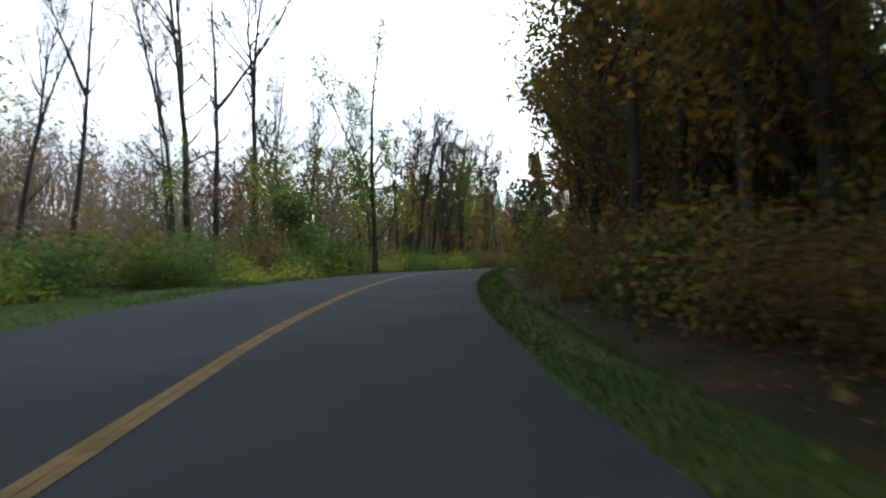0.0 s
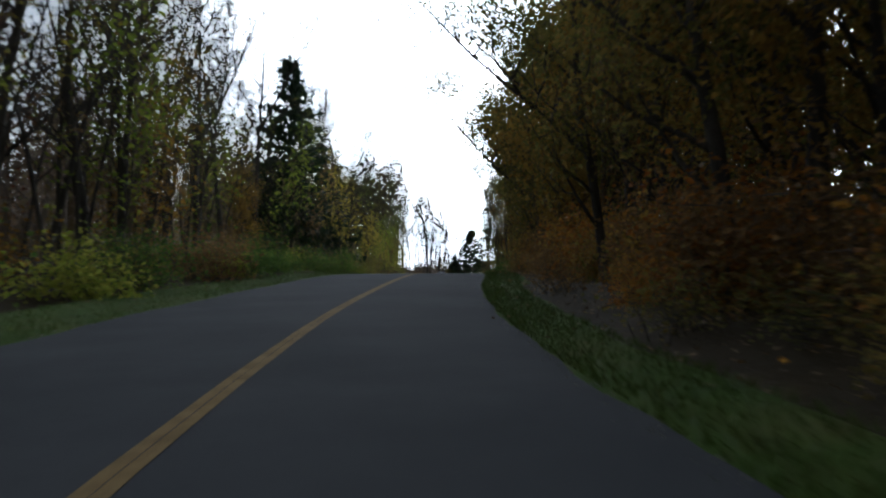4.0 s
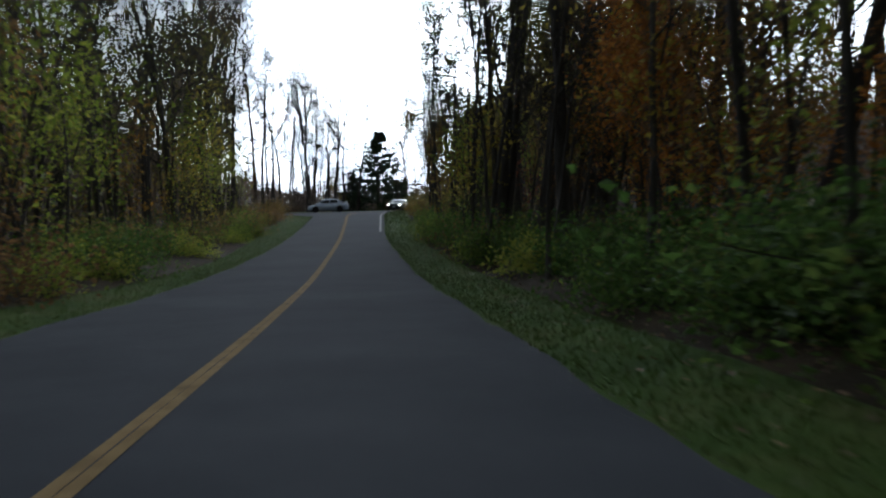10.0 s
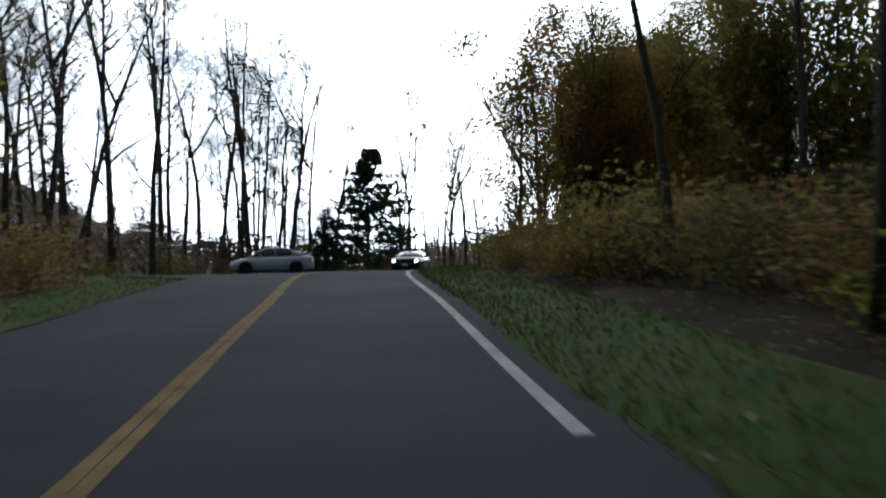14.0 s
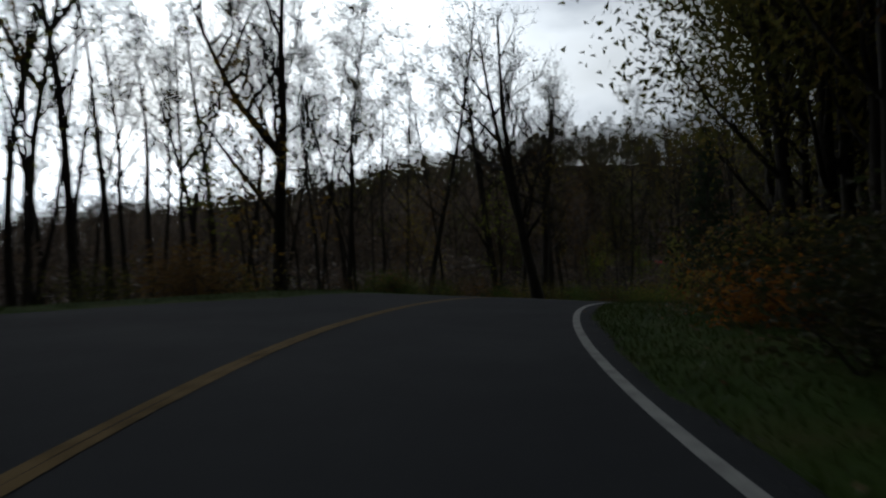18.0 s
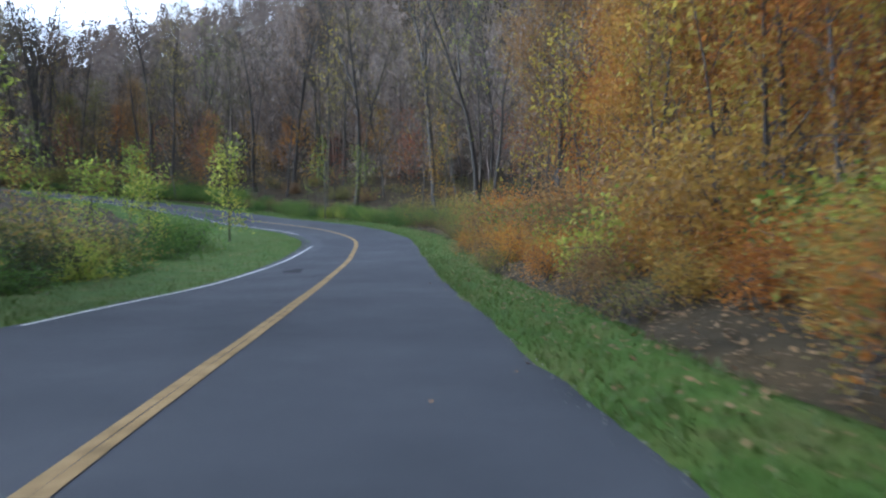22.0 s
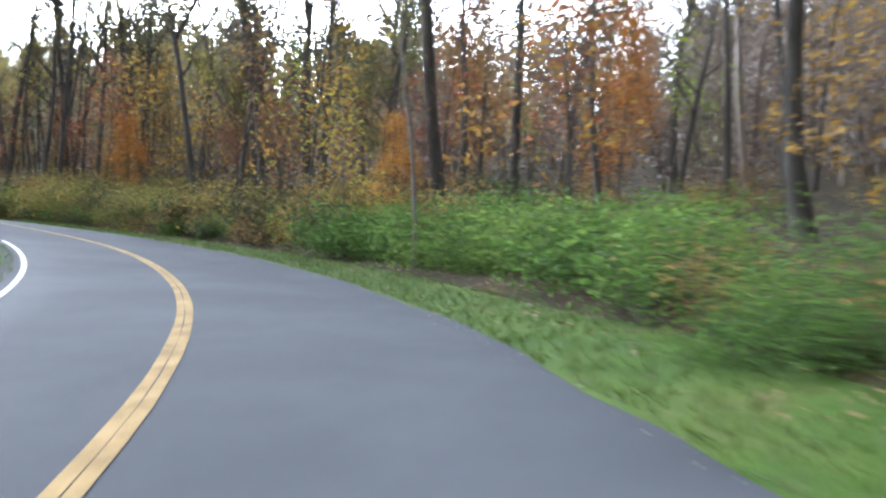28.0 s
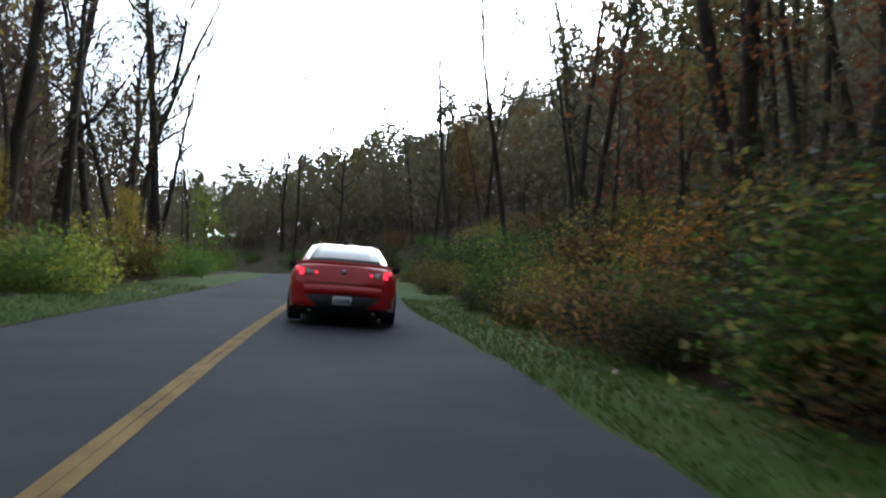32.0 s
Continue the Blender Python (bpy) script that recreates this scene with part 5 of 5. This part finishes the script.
                    xw = np.interp(q, [0, .62, .93], [hb, wt_ + (hb - wt_) * .35, wt_ + .015])
                    r.append((sd * (float(xw) + .012), y, zz))
                rows.append(r)
            part("side_window", grid_panel(rows, .006), TINT, root, "dark tinted side window")
        for a in axles:
            wheel(root, sd * (wd - .125), a, rad, sd, rim_mat)
        m = part("mirror", box(sd * (wd + .06) - .11, sd * (wd + .06) + .11, .6, .72, top(.65) - .02, top(.65) + .13, .03), s.get("mirror", TRIM), root)
        hd = s["handle"]
        part("door_handle", box(sd * wd - .03, sd * wd + .022, hd - .1, hd + .1, top(0) - .2, top(0) - .165, .008), paint, root)
    return root, ln


def bars(parent, x, y, z, width, height, side=-1, count=6):
    """Unreadable characters: small dark bars on the plate."""
    step = width / (count + 1)
    for k in range(count):
        cx = x - width / 2 + step * (k + 1)
        part("plate_bar", box(cx - step * .28, cx + step * .28, y - .004, y + .004, z - height * .28, z + height * .28, 0), PLATE_INK, parent, smooth=False)


def on_road(x, y):
    k = int(np.hypot(SX - x, SY - y).argmin())
    d = (x - SX[k]) * NXR[k] + (y - SY[k]) * NYR[k]
    t = (x - SX[k]) * TX[k] + (y - SY[k]) * TY[k]
    j = min(max(k + (1 if t > 0 else -1), 0), len(SX) - 1)
    seg = max(math.hypot(SX[j] - SX[k], SY[j] - SY[k]), 1e-6)
    z = SZ[k] + (SZ[j] - SZ[k]) * min(abs(t) / seg, 1)
    fall = float(FALL[k]) * min(max((-d - 3.0) / max(.42 * (WIDE_L[k] - 3.0), .5), 0), 1)
    return float(z) - fall + float(TILT[k]) * min(max(float(d), -5), 5) + float(np.interp(abs(d), [0, 1.5, 3.0, 3.3], [0.01, 0.0, -0.01, -0.02]))


def set_car(root, x, y, yaw, lift=0.0):
    """Stand the car on the asphalt, nose and flanks following its slope."""
    c, s = math.cos(radians(yaw)), math.sin(radians(yaw))
    zf, zr, zl, zq = (on_road(x + a * -s + b * c, y + a * c + b * s) for a, b in ((1.4, 0), (-1.4, 0), (0, -.8), (0, .8)))
    root.matrix_basis = pose(x, y, (zf + zr) / 2 + lift, math.degrees(math.atan2(zf - zr, 2.8)), math.degrees(math.atan2(zl - zq, 1.6)), yaw)


# red coupe ahead in the lane
red, rl = car("red_coupe", "glossy red two-door coupe with lit brake lamps on the road", RED_PAINT, ALLOY, dict(
    length=4.63, width=1.865, wheelbase=2.82, tyre=.335, sill=.2, shift=.06, taper=.10,
    deck=[(-2.32, .93), (-2.2, 1.005), (-2.0, 1.0), (-1.5, .985), (-.6, .95), (.5, .93), (1.1, .9), (1.7, .83), (2.1, .73), (2.32, .58)],
    cabin=(-1.72, -.72, .12, 1.15, 1.37), sides=((-1.0, .82),), handle=-.35, tumble=1.6, belt=.79, roof=.63, glass=SKY_GLASS))
yr_ = -rl
part("lip_spoiler", grid_panel([[(x, yr_ + .06 + .09 * (abs(x) / .8) ** 2, 1.0 + .045 - .03 * (abs(x) / .8) ** 2) for x in np.linspace(-.8, .8, 13)],
                                [(x, yr_ + .25 + .09 * (abs(x) / .8) ** 2, 1.005) for x in np.linspace(-.8, .8, 13)]], .02), RED_PAINT, red)
part("boot_seam", box(-.62, .62, yr_ - .008, yr_ + .05, .69, .702, 0), TRIM, red)
part("bumper_crease", grid_panel([[(x, yr_ - .03 + .07 * (abs(x) / .78) ** 4, z - .02 * (abs(x) / .78) ** 2) for x in np.linspace(-.77, .77, 17)] for z in (.52, .59, .66)], .03), RED_PAINT, red, "red rear bumper")


def arch(x):
    """Upper edge of the black panel under the bumper."""
    a = abs(x)
    return .505 - .02 * (a / .6) ** 2 - .2 * max(0, (a - .55) / .22) ** 1.3


part("diffuser", grid_panel([[(x, yr_ - .045 + .1 * (abs(x) / .78) ** 3 + .05 * (1 - f), .19 + (arch(x) - .19) * f) for x in np.linspace(-.77, .77, 21)] for f in (0, .5, 1)], .04), TRIM, red, "black lower bumper panel")
plate = part("number_plate", box(-.155, .155, yr_ - .062, yr_ - .048, .345, .49, .006), PLATE, red, "white plate with dark bars")
bars(plate, 0, yr_ - .064, .4175, .28, .1)


def lamp_rows(sd, u0, u1, out, n=8):
    """A piece of the swept tail lamp: u runs from its inner tip to its outer end."""
    rows = []
    for v in (0, .5, 1):
        r = []
        for u in np.linspace(u0, u1, n):
            x = .40 + .40 * u
            r.append((sd * x, yr_ - out + .10 * max(0, (x - .66) / .14) ** 2, (.84 - .05 * u) * (1 - v) + (.87 + .07 * u) * v))
        rows.append(r)
    return rows


for sd in (1, -1):
    lamp = part("tail_lamp", grid_panel(lamp_rows(sd, 0, 1, .008, 12), .03), PINK_LENS, red, "swept tail lamp with clear and red lenses")
    part("lit_lens", grid_panel(lamp_rows(sd, .6, .93, .018), .012), BRAKE, lamp)
    part("lit_lens", grid_panel(lamp_rows(sd, .04, .18, .018, 3), .012), BRAKE, lamp)
    part("clear_lens", grid_panel(lamp_rows(sd, .24, .54, .018, 4), .012), LENS, lamp)
    ex = part("exhaust_pipe", lathe([(-.08, .042), (.08, .042), (.08, .034), (-.06, .034)], 18), DARK_ALLOY, red, "round steel exhaust pipe")
    ex.matrix_basis = pose(sd * .52, yr_ + .06, .215, 0, 0, 90)
part("emblem", lathe([(-.004, .04), (.004, .04), (.006, .03)], 18), ALLOY, red, "small round chrome emblem").matrix_basis = pose(0, yr_ - .004, .885, 0, 0, 90)
part("aerial", grid_panel([[(0, -.62, 1.37), (0, -.5, 1.37)], [(0, -.68, 1.43), (0, -.64, 1.44)]], .03), TRIM, red, "black roof aerial")
set_car(red, 199.35, 219.82, -20.5, lift=0.015)

# silver saloon standing side-on in the pull-off
sil, sl_ = car("silver_saloon", "silver-blue four-door saloon with a rear wing parked on asphalt", SILVER_PAINT, DARK_ALLOY, dict(
    length=4.5, width=1.76, wheelbase=2.70, tyre=.33, sill=.2, shift=.08, taper=.18,
    deck=[(-2.25, .86), (-2.1, 1.0), (-1.7, 1.02), (-.6, .96), (.7, .93), (1.3, .89), (1.9, .78), (2.25, .58)],
    cabin=(-1.75, -.75, .3, 1.4, 1.5), sides=((-1.05, -.18), (-.12, 1.0)), handle=-.1, mirror=SILVER_PAINT))
for sd in (1, -1):
    part("tail_lamp", grid_panel([[(sd * x, -sl_ - .004 + .22 * max(0, (x - .5) / .3) ** 2, z) for x in np.linspace(.42, .80, 7)] for z in (.70, .78, .88)], .03), RED_LENS, sil, "dark red tail lamp")
    part("wing_post", box(sd * .6 - .02, sd * .6 + .02, -2.06, -1.94, 1.0, 1.14, .006), SILVER_PAINT, sil)
    part("headlamp", grid_panel([[(sd * x, sl_ - .05 - .30 * max(0, (x - .4) / .4) ** 2, z) for x in np.linspace(.45, .80, 6)] for z in (.60, .66, .72)], .03), LENS, sil)
part("rear_wing", grid_panel([[(x, -2.16, 1.15) for x in np.linspace(-.72, .72, 9)], [(x, -1.93, 1.17) for x in np.linspace(-.72, .72, 9)]], .025), SILVER_PAINT, sil)
plate = part("number_plate", box(-.155, .155, -sl_ - .03, -sl_ - .012, .62, .77, .006), PLATE, sil, "white plate with dark bars")
bars(plate, 0, -sl_ - .032, .695, .28, .1)
set_car(sil, 57.5, 185.2, 74, lift=0.0)

# black coupe facing the road with its lamps on
blk, bl_ = car("black_coupe", "black two-door coupe with lit round headlamps on the asphalt", BLACK_PAINT, DARK_ALLOY, dict(
    length=4.75, width=1.88, wheelbase=2.72, tyre=.35, sill=.2, shift=-.05, taper=.10,
    deck=[(-2.37, .85), (-2.2, .96), (-1.6, .96), (-.6, .93), (.7, .92), (1.5, .9), (2.2, .85), (2.37, .74)],
    cabin=(-1.75, -.85, .05, .85, 1.29), sides=((-1.0, .55),), handle=-.3))
part("grille", box(-.58, .58, bl_ - .06, bl_ + .012, .58, .80, .02), TRIM, blk)
part("bumper", grid_panel([[(x, bl_ + .02 - .14 * (abs(x) / .85) ** 3, z) for x in np.linspace(-.85, .85, 13)] for z in (.3, .42, .54)], .04), BLACK_PAINT, blk)
part("bonnet_scoop", box(-.32, .32, 1.1, 1.55, .94, .99, .02), BLACK_PAINT, blk)
for sd in (1, -1):
    hl = part("headlamp", lathe([(-.05, .10), (.03, .10), (.035, .085)], 20), CHROME, blk, "round lit headlamp")
    hl.matrix_basis = pose(sd * .66, bl_ - .005, .66, 0, 0, 90)
    part("lens", lathe([(.03, .085), (.045, .06), (.05, .01)], 20), BEAM, hl)
plate = part("number_plate", box(-.155, .155, bl_ + .022, bl_ + .04, .36, .51, .006), PLATE, blk, "white plate with dark bars")
bars(plate, 0, bl_ + .044, .435, .28, .1)
set_car(blk, 66.4, 185.45, 143, lift=0.0)

# ------------------------------------------------------------------ rubbish bin behind the pull-off
def litter_bin(x, y):
    root = tagged(new("litter_bin"), "dark green metal litter bin with a domed lid", "bin")
    metal = surface("dark_green_bin_metal", [(0.3, (0.012, 0.02, 0.016)), (0.7, (0.025, 0.035, 0.03))], 6, 0.5, 0.2, 0.002, 40)
    b = part("body", lathe([(0, .27), (.03, .3), (.8, .31), (.83, .32), (.86, .3)], 26), metal, root)
    b.matrix_basis = pose(0, 0, 0, 0, -90, 0)
    l = part("lid", lathe([(.87, .33), (.92, .33), (1.05, .26), (1.14, .12), (1.16, .02)], 26), metal, root)
    l.matrix_basis = pose(0, 0, 0, 0, -90, 0)
    part("flap", box(-.14, .14, -.33, -.25, .93, 1.04, .01), metal, root)
    root.matrix_basis = pose(x, y, float(ground_z(x, y)[0]) + .02, 0, 0, -20)


litter_bin(69.6, 203.5)

# ------------------------------------------------------------------ small things on the road and the verges
PATCH = surface("oily_asphalt", [(0.3, (0.018, 0.019, 0.021)), (0.7, (0.03, 0.031, 0.034))], 2.0, 0.95, 0.4, 0.004, 120, None, 0.04)


def blot(x, y, rx, ry, yaw, seed, name, label, mat, lift):
    br = random.Random(seed)
    n = 26
    verts, faces = [(x, y, on_road(x, y) + lift)], []
    c, s = math.cos(radians(yaw)), math.sin(radians(yaw))
    for k in range(n):
        a = 2 * math.pi * k / n
        q = 1 + .22 * math.sin(3 * a + seed) + .12 * math.sin(7 * a) + br.gauss(0, .06)
        lx, ly = rx * q * math.cos(a), ry * q * math.sin(a)
        px, py = x + lx * c - ly * s, y + lx * s + ly * c
        verts.append((px, py, on_road(px, py) + lift))
    for k in range(n):
        faces.append((0, 1 + k, 1 + (k + 1) % n))
    tagged(mesh_object(name, verts, faces, mat), label, "stain", kind="structure")


blot(130.4, 180.3, 1.0, .3, -15, 3, "road_stain", "dark oily stain on the asphalt", PATCH, .006)


def crack(u0, d0, u1, d1, seed, width, name="crack", label="thin dark crack sealed with tar in the asphalt"):
    """A wandering sealed crack, given by marks and offsets from the yellow line."""
    br = random.Random(seed)
    verts, faces, n = [], [], 24
    for k in range(n + 1):
        f = k / n
        u, d = u0 + (u1 - u0) * f, d0 + (d1 - d0) * f + .05 * math.sin(9 * f + seed) + br.gauss(0, .012)
        w = width * (.35 + math.sin(math.pi * min(f + .04, 1)) * br.uniform(.5, .9))
        for q in (d - w, d + w):
            x, y = at(u, q)
            verts.append((float(x), float(y), on_road(float(x), float(y)) + .009))
    for k in range(n):
        faces.append((2 * k, 2 * k + 1, 2 * k + 3, 2 * k + 2))
    tagged(mesh_object(name, verts, faces, PATCH), label, "crack", kind="structure")


crack(27.02, 1.62, 26.78, 1.9, 2, .03)
crack(24.3, -1.75, 24.2, -2.3, 5, .03)


def scatter_blades():
    """Short grass on the verges, blade by blade."""
    br = random.Random(5)
    V, F = [], []
    ids = [i for i in range(len(SU) - 1) if -1.2 < SU[i] < 34.5]
    for i in ids:
        for side, W_, G_, S_ in ((1, WIDE_R, GRASS_R, SLOPE_R), (-1, WIDE_L, GRASS_L, SLOPE_L)):
            if side < 0 and 16.4 < SU[i] < 19.0:
                continue
            hs = verge_heights(i, S_[i], side)
            for _ in range(260 if side > 0 else 180):
                f = br.random()
                o = 0.02 + br.random() ** 1.3 * 1.75 * G_[i]
                x = SX[i] + (SX[i + 1] - SX[i]) * f + side * (W_[i] + o) * NXR[i]
                y = SY[i] + (SY[i + 1] - SY[i]) * f + side * (W_[i] + o) * NYR[i]
                z = SZ[i] + (SZ[i + 1] - SZ[i]) * f + float(np.interp(o / G_[i], VO, hs)) - .01 + TILT[i] * side * min(W_[i] + o, 5)
                h, w, a = br.uniform(.04, .12), br.uniform(.006, .013), br.uniform(0, 6.28)
                n = len(V)
                V += [(x - w * math.cos(a), y - w * math.sin(a), z), (x + w * math.cos(a), y + w * math.sin(a), z), (x + br.gauss(0, .05), y + br.gauss(0, .05), z + h)]
                F.append((n, n + 1, n + 2))
    tagged(mesh_object("grass", V, F, BLADE, smooth=False), "short green grass along the road edge", "grass", kind="stuff")


def scatter_leaves():
    """Fallen leaves along the foot of the wood and on the verges."""
    br = random.Random(6)
    g = Geo()
    ids = [i for i in range(len(SU) - 1) if -1.2 < SU[i] < 34.5]
    spots = []
    for i in ids:
        for side, W_, G_ in ((1, WIDE_R, GRASS_R), (-1, WIDE_L, GRASS_L)):
            for _ in range((300 if 19.6 < SU[i] < 26 else 210 if 19 < SU[i] < 34 else 90) if side > 0 else 12):
                o = (G_[i] * (0.2 if br.random() < .05 else 1.0) + 5.0 * br.random() ** .8) if side > 0 else 1.2 + 4 * br.random()
                spots.append((i, side, o))
    xs = [SX[i] + s * ((WIDE_R if s > 0 else WIDE_L)[i] + o) * NXR[i] + br.gauss(0, .5) for i, s, o in spots]
    ys = [SY[i] + s * ((WIDE_R if s > 0 else WIDE_L)[i] + o) * NYR[i] + br.gauss(0, .5) for i, s, o in spots]
    zs = ground_z(xs, ys)
    for (i, s, o), x, y, z in zip(spots, xs, ys, zs):
        G_, S_ = (GRASS_R, SLOPE_R) if s > 0 else (GRASS_L, SLOPE_L)
        zv = SZ[i] + TILT[i] * s * min((WIDE_R if s > 0 else WIDE_L)[i] + o, 5) + float(np.interp(o / G_[i], VO, verge_heights(i, S_[i], s))) if o / G_[i] < 2.3 else -99
        p = Vector((x, y, max(float(z), zv) + .03))
        a = br.uniform(0, 6.28)
        sz = br.uniform(.025, .05)
        u, v = Vector((math.cos(a), math.sin(a), br.gauss(0, .25))), Vector((-math.sin(a), math.cos(a), br.gauss(0, .25)))
        n = len(g.v)
        g.v += [tuple(p - u * sz), tuple(p + v * sz * .6), tuple(p + u * sz), tuple(p - v * sz * .6)]
        g.f.append((n, n + 1, n + 2, n + 3))
    tagged(mesh_object("fallen_leaves", g.v, g.f, DEAD_LEAF, smooth=False), "fallen brown and tan leaves on the verge", "leaves", kind="stuff")


def scatter_grit():
    """Loose stones and crumbled asphalt along the ragged edges of the road."""
    br = random.Random(12)
    V, F = [], []
    for i in range(len(SU) - 1):
        if not -1.0 < SU[i] < 34:
            continue
        for side, W_ in ((1, WIDE_R), (-1, WIDE_L)):
            if side < 0 and 15.6 < SU[i] < 19.8:
                continue
            for _ in range(14):
                f, o = br.random(), br.gauss(0.0, .09)
                s = br.uniform(.006, .02)
                x = SX[i] + (SX[i + 1] - SX[i]) * f + side * (W_[i] + o) * NXR[i]
                y = SY[i] + (SY[i + 1] - SY[i]) * f + side * (W_[i] + o) * NYR[i]
                z = SZ[i] + (SZ[i + 1] - SZ[i]) * f - .022 + TILT[i] * side * min(W_[i], 5)
                n, a = len(V), br.uniform(0, 6.28)
                V += [(x + s * math.cos(a + k * 2.09) * br.uniform(.7, 1.3), y + s * math.sin(a + k * 2.09) * br.uniform(.7, 1.3), z) for k in range(3)] + [(x, y, z + s * 1.1)]
                F += [(n, n + 1, n + 3), (n + 1, n + 2, n + 3), (n + 2, n, n + 3)]
    tagged(mesh_object("road_grit", V, F, GRIT, smooth=False), "pale grit and small stones along the asphalt edge", "gravel", kind="stuff")


GRIT = surface("pale_road_grit", [(0.3, (0.10, 0.095, 0.085)), (0.6, (0.19, 0.18, 0.165)), (0.8, (0.28, 0.26, 0.235))], 9.0, 0.9)
scatter_blades()
scatter_leaves()
scatter_grit()
